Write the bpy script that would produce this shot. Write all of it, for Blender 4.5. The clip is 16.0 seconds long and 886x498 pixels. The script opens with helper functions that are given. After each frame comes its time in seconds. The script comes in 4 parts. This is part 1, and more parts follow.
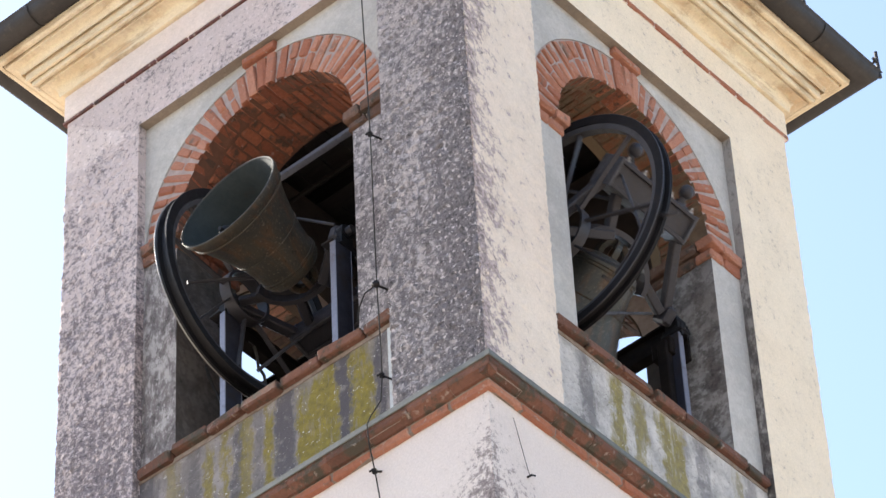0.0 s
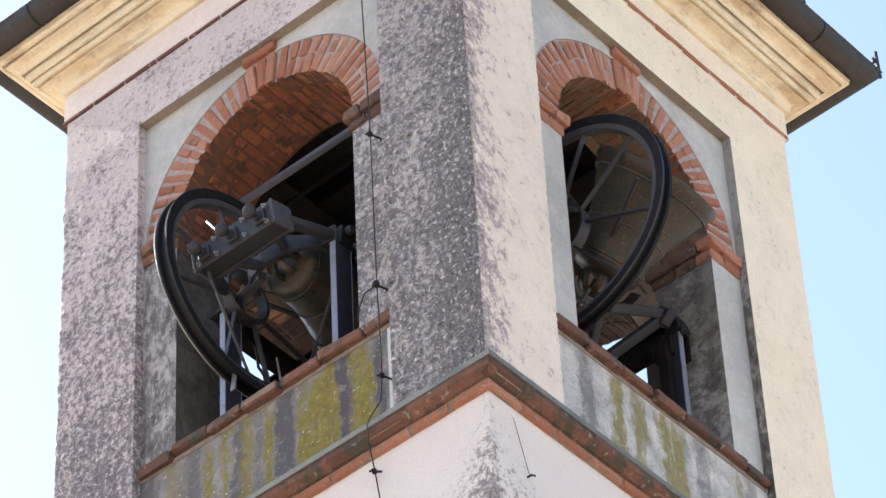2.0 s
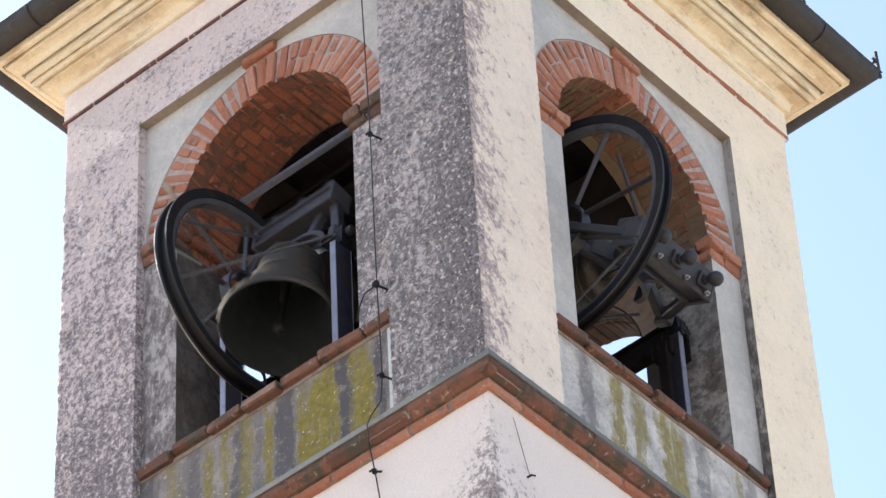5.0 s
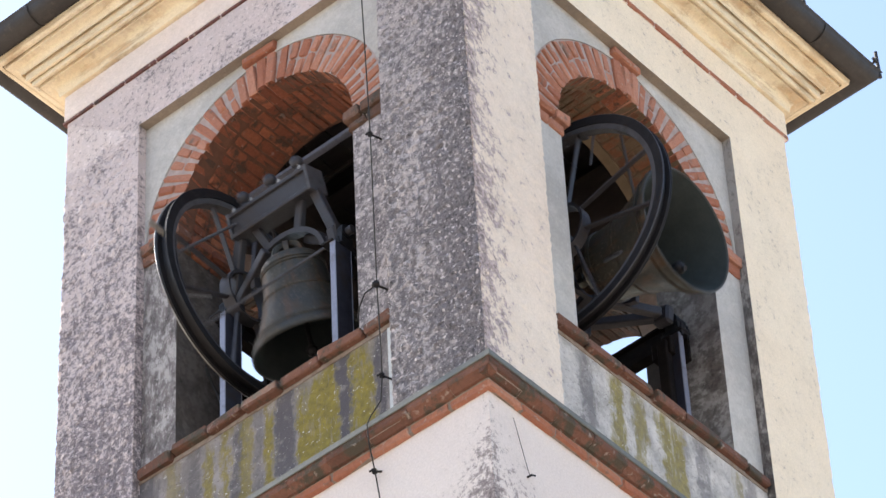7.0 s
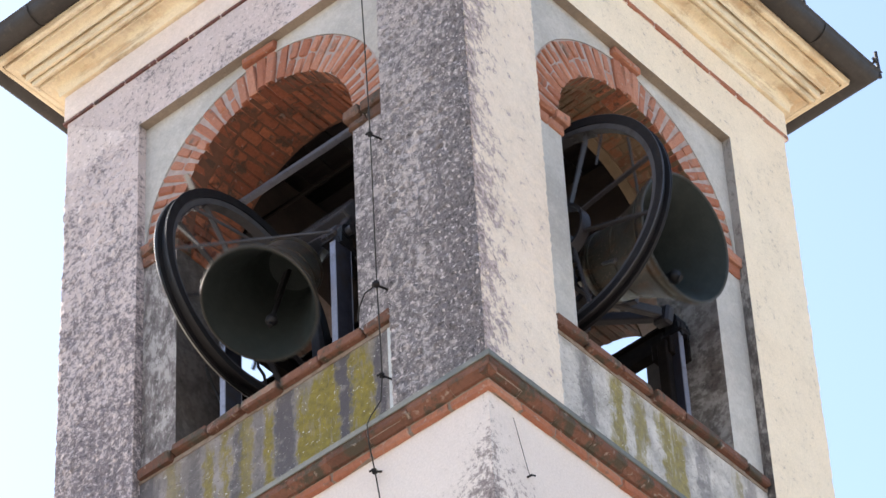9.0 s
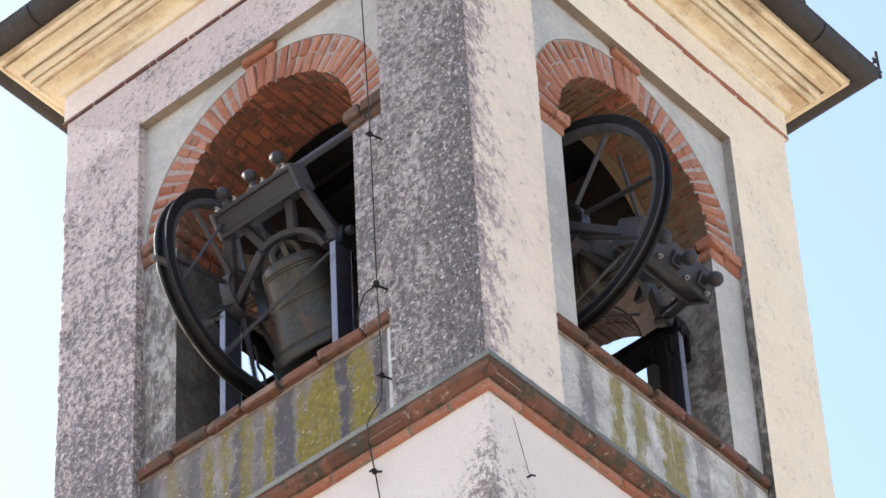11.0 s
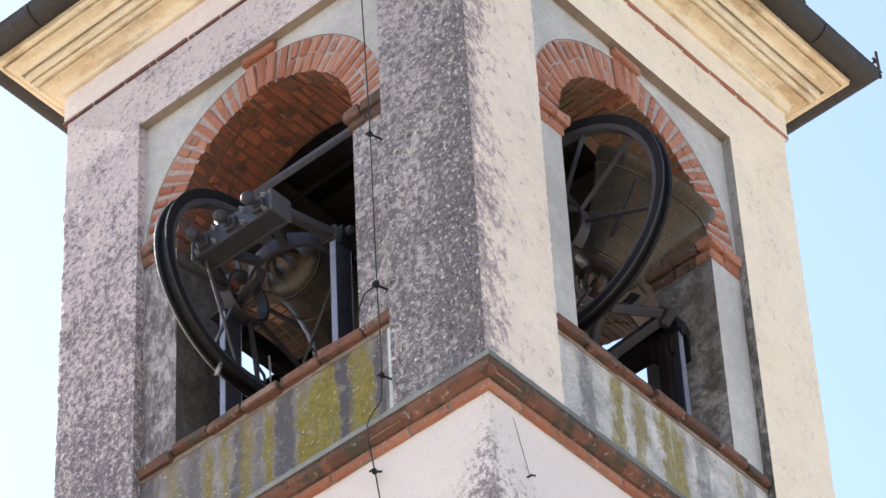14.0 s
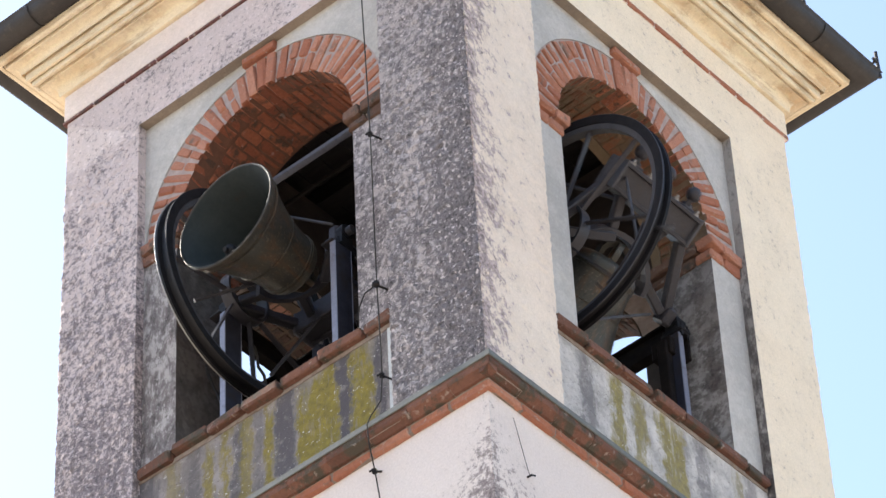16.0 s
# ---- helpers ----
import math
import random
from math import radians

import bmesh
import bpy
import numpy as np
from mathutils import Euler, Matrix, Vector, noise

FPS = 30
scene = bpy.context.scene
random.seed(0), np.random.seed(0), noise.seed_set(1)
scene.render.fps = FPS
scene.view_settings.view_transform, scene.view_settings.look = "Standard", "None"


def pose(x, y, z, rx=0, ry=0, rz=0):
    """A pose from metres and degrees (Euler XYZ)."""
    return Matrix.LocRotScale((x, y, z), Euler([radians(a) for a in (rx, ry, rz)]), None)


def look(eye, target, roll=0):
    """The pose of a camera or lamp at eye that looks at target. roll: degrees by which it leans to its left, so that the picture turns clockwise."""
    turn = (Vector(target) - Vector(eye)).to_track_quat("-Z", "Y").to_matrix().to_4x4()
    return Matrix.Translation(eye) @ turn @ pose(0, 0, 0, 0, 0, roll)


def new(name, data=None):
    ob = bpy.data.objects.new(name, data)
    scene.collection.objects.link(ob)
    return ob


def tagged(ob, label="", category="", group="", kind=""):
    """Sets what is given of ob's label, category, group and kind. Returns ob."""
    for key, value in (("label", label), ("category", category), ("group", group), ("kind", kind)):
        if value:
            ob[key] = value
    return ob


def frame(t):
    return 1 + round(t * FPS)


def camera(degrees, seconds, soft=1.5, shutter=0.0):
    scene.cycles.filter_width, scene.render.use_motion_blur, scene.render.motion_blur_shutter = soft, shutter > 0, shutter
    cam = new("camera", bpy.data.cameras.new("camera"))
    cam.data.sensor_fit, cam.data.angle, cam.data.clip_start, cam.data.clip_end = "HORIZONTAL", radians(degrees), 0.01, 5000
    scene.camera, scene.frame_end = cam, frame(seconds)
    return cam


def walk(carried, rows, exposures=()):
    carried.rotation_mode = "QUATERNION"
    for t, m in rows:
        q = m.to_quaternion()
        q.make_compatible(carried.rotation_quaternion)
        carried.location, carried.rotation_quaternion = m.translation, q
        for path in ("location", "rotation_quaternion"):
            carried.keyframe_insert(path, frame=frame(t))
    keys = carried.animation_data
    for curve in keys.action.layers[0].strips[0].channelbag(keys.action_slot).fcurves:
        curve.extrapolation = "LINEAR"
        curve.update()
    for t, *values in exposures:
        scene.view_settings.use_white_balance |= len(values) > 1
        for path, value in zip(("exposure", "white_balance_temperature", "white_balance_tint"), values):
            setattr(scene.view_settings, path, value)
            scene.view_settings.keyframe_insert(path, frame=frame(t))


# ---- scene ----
Z0 = 15.05          # height of the string course above the ground
W = 3.1             # width of the tower
PIER = 0.62         # corner pilasters
REC = 0.062         # depth of the recessed field
TH = {"south": 0.55, "east": 0.47, "north": 0.47, "west": 0.47}   # inner faces of the walls
ZS = 2.5            # springing of the arches, above the string course
ZR = 3.488          # top of the recess
ZF = 3.918          # underside of the red brick fillet
RI, RO = 0.67, 0.92 # arch ring

# ---- camera ----
EYE = Vector((9.1354, -11.6124, Z0 - 13.4102))
YAW, PITCH = radians(38.9074), radians(43.9613)
AIM = EYE + Vector((-math.sin(YAW) * math.cos(PITCH), math.cos(YAW) * math.cos(PITCH), math.sin(PITCH)))
cam = camera(12.665, 16.0, soft=1.5, shutter=0.5)
walk(cam, [(0.0, look(EYE, AIM, -3.1988)), (16.0, look(EYE, AIM, -3.1988))], exposures=[(0.0, 1.04), (16.0, 1.04)])

# ---- light ----
SUN_AZ, SUN_EL = (-1.0, -0.009), radians(38)
world = bpy.data.worlds.new("sky")
scene.world = world
world.use_nodes = True
_n = world.node_tree
_sky = _n.nodes.new("ShaderNodeTexSky")
_sky.sky_type, _sky.sun_disc = "NISHITA", False
_sky.sun_elevation, _sky.sun_rotation = SUN_EL, math.atan2(SUN_AZ[0], SUN_AZ[1])
_sky.air_density, _sky.dust_density, _sky.ozone_density = 1.0, 0.95, 0.3
_n.links.new(_sky.outputs[0], _n.nodes["Background"].inputs[0])
_n.nodes["Background"].inputs[1].default_value = 0.18
_sun = bpy.data.lights.new("sun", "SUN")
_sun.energy, _sun.angle, _sun.color = 4.0, radians(0.6), (1.0, 0.93, 0.82)
sun = new("sun", _sun)
sun.matrix_world = look((0, 0, 40), Vector((0, 0, 40)) - Vector((SUN_AZ[0] * math.cos(SUN_EL), SUN_AZ[1] * math.cos(SUN_EL), math.sin(SUN_EL))))


# ---- materials ----
def mat(name):
    m = bpy.data.materials.new(name)
    m.use_nodes = True
    return m, m.node_tree.nodes, m.node_tree.links, m.node_tree.nodes["Principled BSDF"]


def node(N, kind, **kw):
    n = N.new(kind)
    for k, val in kw.items():
        n.inputs[k].default_value = val
    return n


def ramp(N, L, fac, stops):
    r = N.new("ShaderNodeValToRGB")
    e = r.color_ramp.elements
    while len(e) < len(stops):
        e.new(0.5)
    for el, (p, c) in zip(e, stops):
        el.position, el.color = p, (*c, 1) if len(c) == 3 else (c[0], c[0], c[0], 1)
    L.new(fac, r.inputs[0])
    return r.outputs[0]


def mix(N, L, fac, a, b, kind="MIX"):
    m = N.new("ShaderNodeMix")
    m.data_type, m.blend_type = "RGBA", kind
    for sock, val in ((m.inputs[0], fac), (m.inputs[6], a), (m.inputs[7], b)):
        if hasattr(val, "links"):
            L.new(val, sock)
        else:
            sock.default_value = val if isinstance(val, (int, float)) else (*val, 1)
    return m.outputs[2]


def math_node(N, L, op, a, b=None):
    m = N.new("ShaderNodeMath")
    m.operation = op
    for sock, val in zip(m.inputs, (a, b)):
        if val is None:
            continue
        if hasattr(val, "links"):
            L.new(val, sock)
        else:
            sock.default_value = val
    return m.outputs[0]


def coords(N, L, space="world", scale=(1, 1, 1), tilt=0.0):
    if space == "world":
        out = N.new("ShaderNodeNewGeometry").outputs["Position"]
    else:
        out = N.new("ShaderNodeTexCoord").outputs["Object"]
    if tilt:
        turn = N.new("ShaderNodeMapping")
        turn.inputs["Rotation"].default_value = (radians(tilt), 0, 0)
        L.new(out, turn.inputs[0])
        out = turn.outputs[0]
    mp = N.new("ShaderNodeMapping")
    mp.inputs["Scale"].default_value = scale
    L.new(out, mp.inputs[0])
    return mp.outputs[0]


def noise_tex(N, L, co, scale, detail=6, rough=0.6):
    n = node(N, "ShaderNodeTexNoise", Scale=scale, Detail=detail, Roughness=rough)
    L.new(co, n.inputs["Vector"])
    return n.outputs["Fac"]


def bump(N, L, b, height, strength, dist=0.01):
    n = node(N, "ShaderNodeBump", Strength=strength, Distance=dist)
    L.new(height, n.inputs["Height"])
    L.new(n.outputs[0], b.inputs["Normal"])


def plaster(name, base, warm, lichen_lo, lichen_hi, dark, near=None, rise=None, film=0.4, pale_fleck=0.0, rough_bump=0.5, stretch=(1, 1, 1), tilt=0.0, grain=21):
    """Old lime render: two tones, a patchy grey film, lichen spots at two sizes, pits, and pale flecks that also paint
    sunlit grains.
    near: distances from the corner over which the lichen thins out, and its gain there. rise: heights over which it
    thins out upwards, and by how much."""
    m, N, L, b = mat(name)
    co = coords(N, L)
    cs = coords(N, L, scale=stretch, tilt=tilt)
    big = noise_tex(N, L, co, 1.1, 6, 0.62)
    col = mix(N, L, ramp(N, L, big, [(0.36, (0,)), (0.64, (1,))]), base, warm)
    fine = noise_tex(N, L, co, 75, 9, 0.75)
    col = mix(N, L, 0.35, col, ramp(N, L, fine, [(0.3, (0.45, 0.43, 0.42)), (0.62, (1, 1, 1))]), "MULTIPLY")
    spots = noise_tex(N, L, cs, grain, 9, 0.72)
    tiny = noise_tex(N, L, cs, 2.6 * grain, 7, 0.7)
    patch = noise_tex(N, L, co, 3.1, 6, 0.66)
    s = math_node(N, L, "ADD", math_node(N, L, "ADD", math_node(N, L, "MULTIPLY", spots, 0.64), math_node(N, L, "MULTIPLY", tiny, 0.36)),
                  math_node(N, L, "MULTIPLY", math_node(N, L, "SUBTRACT", patch, 0.5), 0.24))
    geo = N.new("ShaderNodeSeparateXYZ")
    L.new(N.new("ShaderNodeNewGeometry").outputs["Position"], geo.inputs[0])
    if near:
        lo, hi, most, rest = near
        d = math_node(N, L, "SQRT", math_node(N, L, "ADD", math_node(N, L, "MULTIPLY", geo.outputs[0], geo.outputs[0]), math_node(N, L, "MULTIPLY", geo.outputs[1], geo.outputs[1])))
        mr = node(N, "ShaderNodeMapRange", **{"From Min": lo, "From Max": hi, "To Min": most, "To Max": rest})
        L.new(d, mr.inputs[0])
        s = math_node(N, L, "ADD", s, mr.outputs[0])
    if rise:
        lo, hi, most = rise
        mr = node(N, "ShaderNodeMapRange", **{"From Min": Z0 + lo, "From Max": Z0 + hi, "To Min": 0.032, "To Max": -most})
        L.new(geo.outputs[2], mr.inputs[0])
        s = math_node(N, L, "ADD", s, mr.outputs[0])
    grey = ramp(N, L, math_node(N, L, "ADD", math_node(N, L, "MULTIPLY", patch, 0.4), math_node(N, L, "MULTIPLY", s, 0.6)), [(0.43, (0,)), (0.58, (film,))])
    col = mix(N, L, grey, col, tuple(0.45 * c + 0.04 for c in base))
    mask = ramp(N, L, s, [(lichen_lo, (0,)), (lichen_lo + 0.35 * (lichen_hi - lichen_lo), (0.5,)), (lichen_hi, (1,))])
    col = mix(N, L, mask, col, mix(N, L, ramp(N, L, tiny, [(0.40, (0,)), (0.60, (1,))]), tuple(c * 0.8 for c in dark), tuple(c * 2.6 for c in dark)))
    # Pale flecks: highlights of grains in grazing sun are put into the colour.
    pale_flecks = ramp(N, L, noise_tex(N, L, cs, 34, 6, 0.62), [(0.575, (0,)), (0.63, (pale_fleck,))])
    col = mix(N, L, pale_flecks, col, tuple(min(0.80, c * 1.35) for c in base))
    specks = ramp(N, L, noise_tex(N, L, co, 88, 4, 0.6), [(0.645, (0,)), (0.69, (pale_fleck,))])
    col = mix(N, L, specks, col, tuple(min(0.82, c * 1.5) for c in base))
    L.new(col, b.inputs["Base Color"])
    b.inputs["Roughness"].default_value = 0.93
    h = math_node(N, L, "ADD", math_node(N, L, "MULTIPLY", fine, 0.6), math_node(N, L, "MULTIPLY", s, -0.9))
    bump(N, L, b, h, min(1.0, rough_bump), 0.018 + 0.05 * max(0.0, rough_bump - 0.6))
    return m


def bands(N, L, fac, spans):
    """A mask that is on over the given spans (start, end, strength) of fac, with soft sides."""
    stops = []
    for a, c, v in spans:
        stops += [(a - 0.010, (0,)), (a + 0.008, (v,)), (c - 0.008, (v,)), (c + 0.010, (0,))]
    return ramp(N, L, fac, stops)


def parapet_plaster(name, axis, start, white, yellow, grey):
    """Limewash with grey and yellow-green lichen runs (spans along the wall, 0 to 1), blotches, dark flecks, and pale
    flecks that also paint sunlit grains.
    """
    m, N, L, b = mat(name)
    co = coords(N, L)
    run = coords(N, L, scale=(1, 1, 0.22))
    xyz = N.new("ShaderNodeSeparateXYZ")
    L.new(N.new("ShaderNodeNewGeometry").outputs["Position"], xyz.inputs[0])
    u = math_node(N, L, "DIVIDE", math_node(N, L, "SUBTRACT", xyz.outputs[axis], start), W - 2 * PIER)
    blot = noise_tex(N, L, co, 13, 8, 0.7)
    wob = math_node(N, L, "ADD", math_node(N, L, "MULTIPLY", math_node(N, L, "SUBTRACT", noise_tex(N, L, run, 8, 7, 0.66), 0.5), 0.11),
                    math_node(N, L, "MULTIPLY", math_node(N, L, "SUBTRACT", blot, 0.5), 0.085))
    f = math_node(N, L, "ADD", u, wob)
    col = mix(N, L, ramp(N, L, noise_tex(N, L, co, 5, 9, 0.72), [(0.38, (0,)), (0.60, (1,))]), white, tuple(0.58 * c for c in white))
    low = math_node(N, L, "ADD", math_node(N, L, "SUBTRACT", Z0 + 0.80, xyz.outputs[2]), math_node(N, L, "MULTIPLY", math_node(N, L, "SUBTRACT", noise_tex(N, L, coords(N, L, scale=(1, 1, 0.3)), 7, 5, 0.6), 0.5), 0.9))
    start_at = ramp(N, L, low, [(0.04, (0.2,)), (0.15, (1,))])
    patch = math_node(N, L, "MULTIPLY", start_at, ramp(N, L, blot, [(0.32, (0.2,)), (0.46, (1,))]))
    col = mix(N, L, math_node(N, L, "MULTIPLY", bands(N, L, f, grey), patch), col, (0.075, 0.068, 0.080))
    tone = mix(N, L, ramp(N, L, noise_tex(N, L, co, 30, 7, 0.7), [(0.35, (0,)), (0.65, (1,))]), (0.14, 0.11, 0.024), (0.27, 0.215, 0.027))
    moss = ramp(N, L, noise_tex(N, L, run, 17, 7, 0.7), [(0.34, (0.35,)), (0.46, (1,))])
    moss = math_node(N, L, "MULTIPLY", moss, start_at)
    col = mix(N, L, math_node(N, L, "MULTIPLY", bands(N, L, f, yellow), moss), col, tone)
    fleck = ramp(N, L, noise_tex(N, L, co, 60, 8, 0.75), [(0.56, (0,)), (0.66, (0.85,))])
    col = mix(N, L, fleck, col, (0.09, 0.085, 0.075))
    pale = ramp(N, L, noise_tex(N, L, co, 46, 7, 0.7), [(0.62, (0,)), (0.67, (0.85,))])
    col = mix(N, L, pale, col, (0.66, 0.64, 0.62))
    L.new(col, b.inputs["Base Color"])
    b.inputs["Roughness"].default_value = 0.95
    bump(N, L, b, math_node(N, L, "ADD", noise_tex(N, L, co, 40, 8, 0.7), blot), 0.8, 0.016)
    return m


def brick_mat(name, a, c, dirt=(0.10, 0.08, 0.06), dirt_at=0.62, bloom=0.8):
    m, N, L, b = mat(name)
    co = coords(N, L)
    rnd = N.new("ShaderNodeObjectInfo").outputs["Random"]
    col = mix(N, L, rnd, a, c)
    col = mix(N, L, 0.45, col, ramp(N, L, noise_tex(N, L, co, 45, 7, 0.7), [(0.3, (0.4, 0.36, 0.34)), (0.7, (1.15, 1.1, 1.05))]), "MULTIPLY")
    col = mix(N, L, ramp(N, L, noise_tex(N, L, co, 9, 6, 0.65), [(dirt_at, (0,)), (dirt_at + 0.12, (1,))]), col, dirt)
    pale = ramp(N, L, noise_tex(N, L, co, 21, 5, 0.6), [(0.61, (0,)), (0.72, (bloom,))])
    col = mix(N, L, pale, col, (0.42, 0.36, 0.32))
    L.new(col, b.inputs["Base Color"])
    b.inputs["Roughness"].default_value = 0.92
    bump(N, L, b, math_node(N, L, "ADD", noise_tex(N, L, co, 70, 8, 0.75), noise_tex(N, L, co, 18, 5, 0.6)), 0.9, 0.012)
    return m


def metal(name, col, rust, rough=0.55, metallic=0.6, space="object", rust_at=0.55, gloss=0.5):
    m, N, L, b = mat(name)
    co = coords(N, L, space)
    n1 = noise_tex(N, L, co, 9, 6, 0.65)
    n2 = noise_tex(N, L, co, 60, 6, 0.7)
    c = mix(N, L, ramp(N, L, n1, [(rust_at, (0,)), (rust_at + 0.15, (1,))]), col, rust)
    c = mix(N, L, 0.35, c, ramp(N, L, n2, [(0.3, (0.45,)), (0.7, (1.2,))]), "MULTIPLY")
    L.new(c, b.inputs["Base Color"])
    b.inputs["Metallic"].default_value = metallic
    b.inputs["Specular IOR Level"].default_value = gloss
    L.new(ramp(N, L, n1, [(0.3, (rough - 0.12,)), (0.7, (min(1, rough + 0.2),))]), b.inputs["Roughness"])
    bump(N, L, b, n2, 0.25, 0.004)
    return m


def bronze():
    """Weathered bell metal: grey-green film, brown vertical runs, pale and dark flecks."""
    m, N, L, b = mat("patinated bell bronze")
    co = coords(N, L, "object")
    run = coords(N, L, "object", (1, 1, 0.22))
    blot = noise_tex(N, L, co, 7, 7, 0.68)
    streak = noise_tex(N, L, run, 13, 7, 0.65)
    fleck = noise_tex(N, L, co, 70, 8, 0.72)
    c = mix(N, L, ramp(N, L, blot, [(0.38, (0,)), (0.62, (1,))]), (0.040, 0.040, 0.037), (0.062, 0.054, 0.042))
    c = mix(N, L, ramp(N, L, streak, [(0.50, (0,)), (0.63, (0.85,))]), c, (0.092, 0.054, 0.032))
    c = mix(N, L, ramp(N, L, fleck, [(0.565, (0,)), (0.65, (0.75,))]), c, (0.20, 0.165, 0.125))
    c = mix(N, L, ramp(N, L, noise_tex(N, L, co, 38, 7, 0.7), [(0.58, (0,)), (0.66, (0.8,))]), c, (0.02, 0.018, 0.016))
    L.new(c, b.inputs["Base Color"])
    b.inputs["Metallic"].default_value = 0.45
    L.new(ramp(N, L, blot, [(0.3, (0.38,)), (0.7, (0.68,))]), b.inputs["Roughness"])
    bump(N, L, b, fleck, 0.3, 0.004)
    return m


def plain(name, a, c, scale=8, rough=0.9, space="world", stretch=(1, 1, 1)):
    m, N, L, b = mat(name)
    co = coords(N, L, space, stretch)
    col = mix(N, L, ramp(N, L, noise_tex(N, L, co, scale, 7), [(0.3, (0,)), (0.7, (1,))]), a, c)
    L.new(col, b.inputs["Base Color"])
    b.inputs["Roughness"].default_value = rough
    bump(N, L, b, noise_tex(N, L, co, scale * 6, 6, 0.7), 0.35, 0.01)
    return m


PL_GREY = plaster("grey lichened render", (0.54, 0.487, 0.495), (0.64, 0.572, 0.575), 0.465, 0.54, (0.105, 0.094, 0.10), near=(0.0, 0.36, 0.058, -0.008), rise=(1.2, 4.0, 0.035), film=0.45, pale_fleck=0.95, rough_bump=0.9, grain=22)
PL_PINK = plaster("pink pitted render", (0.61, 0.525, 0.53), (0.70, 0.60, 0.60), 0.458, 0.53, (0.105, 0.09, 0.10), rise=(0.7, 3.8, 0.075), film=0.42, pale_fleck=0.6, rough_bump=0.75, grain=23)
PL_FASCIA = plaster("pale pink render", (0.75, 0.64, 0.60), (0.78, 0.68, 0.635), 0.60, 0.70, (0.24, 0.21, 0.20), film=0.2, rough_bump=0.3)
PL_CREAM = plaster("cream render", (0.78, 0.66, 0.565), (0.81, 0.70, 0.60), 0.548, 0.585, (0.19, 0.155, 0.155), near=(0.0, 0.32, 0.10, -0.022), film=0.25, rough_bump=0.5, stretch=(1, 1, 0.75), tilt=-32, grain=15)
PL_YELLOW = plaster("yellowish cream render", (0.845, 0.72, 0.565), (0.855, 0.745, 0.60), 0.57, 0.63, (0.21, 0.175, 0.15), film=0.2, rough_bump=0.4)
PL_SHAFT = plaster("pale render", (0.695, 0.62, 0.595), (0.735, 0.665, 0.635), 0.565, 0.63, (0.13, 0.11, 0.11), near=(0.0, 0.5, 0.11, -0.08), rise=(-0.8, -0.15, 0.10), film=0.15, rough_bump=0.3)
PL_FIELD = plaster("pale grey field render", (0.48, 0.46, 0.445), (0.56, 0.54, 0.52), 0.56, 0.74, (0.20, 0.19, 0.185), film=0.45, rough_bump=0.45)
PL_JAMB = plaster("streaked jamb render", (0.38, 0.355, 0.355), (0.54, 0.51, 0.505), 0.445, 0.545, (0.075, 0.065, 0.066), film=0.65, pale_fleck=0.6, rough_bump=0.7, stretch=(0.9, 0.9, 0.45), grain=16)
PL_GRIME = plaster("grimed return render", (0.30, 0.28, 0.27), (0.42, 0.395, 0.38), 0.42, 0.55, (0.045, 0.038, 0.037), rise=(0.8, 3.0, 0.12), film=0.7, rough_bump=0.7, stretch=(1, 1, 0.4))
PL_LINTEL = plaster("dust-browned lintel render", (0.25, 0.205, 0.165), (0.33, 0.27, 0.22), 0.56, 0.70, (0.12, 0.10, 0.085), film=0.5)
PL_REVEAL = plaster("dark brown reveal render with stains", (0.075, 0.062, 0.057), (0.17, 0.148, 0.138), 0.45, 0.60, (0.03, 0.024, 0.022), film=0.6, rough_bump=0.5, grain=12)
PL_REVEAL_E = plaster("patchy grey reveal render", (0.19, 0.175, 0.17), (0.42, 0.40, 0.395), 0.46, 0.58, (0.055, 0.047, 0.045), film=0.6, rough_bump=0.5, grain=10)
PL_CORNICE = plaster("ochre lime paint", (0.75, 0.605, 0.405), (0.82, 0.735, 0.575), 0.50, 0.68, (0.21, 0.145, 0.088), film=0.25, pale_fleck=0.2, rough_bump=0.25, stretch=(0.3, 0.3, 2), grain=7)
PARAPET = parapet_plaster("stained limewash", 0, -W + PIER, (0.31, 0.277, 0.27),
                          ((0.10, 0.15, 0.5), (0.255, 0.295, 0.8), (0.335, 0.36, 0.8), (0.40, 0.44, 0.7), (0.49, 0.53, 0.9), (0.615, 0.77, 0.96), (0.83, 0.91, 0.96)),
                          ((0.0, 0.08, 0.7), (0.18, 0.235, 0.45), (0.375, 0.415, 0.75), (0.455, 0.47, 0.5), (0.54, 0.60, 0.85), (0.77, 0.83, 0.95), (0.915, 0.955, 0.9)))
PARAPET_E = parapet_plaster("stained white limewash", 1, PIER, (0.62, 0.59, 0.575),
                            ((0.26, 0.315, 0.85), (0.36, 0.41, 0.75), (0.485, 0.595, 0.85), (0.835, 0.87, 0.6)),
                            ((0.115, 0.185, 0.6), (0.60, 0.615, 0.35), (0.65, 0.71, 0.55), (0.89, 0.94, 0.5)))
BRICK = brick_mat("red brick", (0.36, 0.135, 0.082), (0.50, 0.24, 0.165), (0.19, 0.125, 0.10), 0.58)
# Soffit bricks: the shade under the arches is put into their colour.
BRICK_SOFFIT = brick_mat("shade-darkened soffit brick", (0.20, 0.062, 0.035), (0.35, 0.120, 0.062), (0.075, 0.042, 0.030), 0.50, 0.3)
BRICK_SOFFIT_E = brick_mat("dusty brown soffit brick, shaded", (0.135, 0.058, 0.034), (0.25, 0.105, 0.055), (0.15, 0.10, 0.062), 0.45, 0.3)
BRICK_FAR = brick_mat("shade-darkened far brick", (0.030, 0.016, 0.013), (0.07, 0.030, 0.020), (0.02, 0.015, 0.013), 0.47, 0.1)
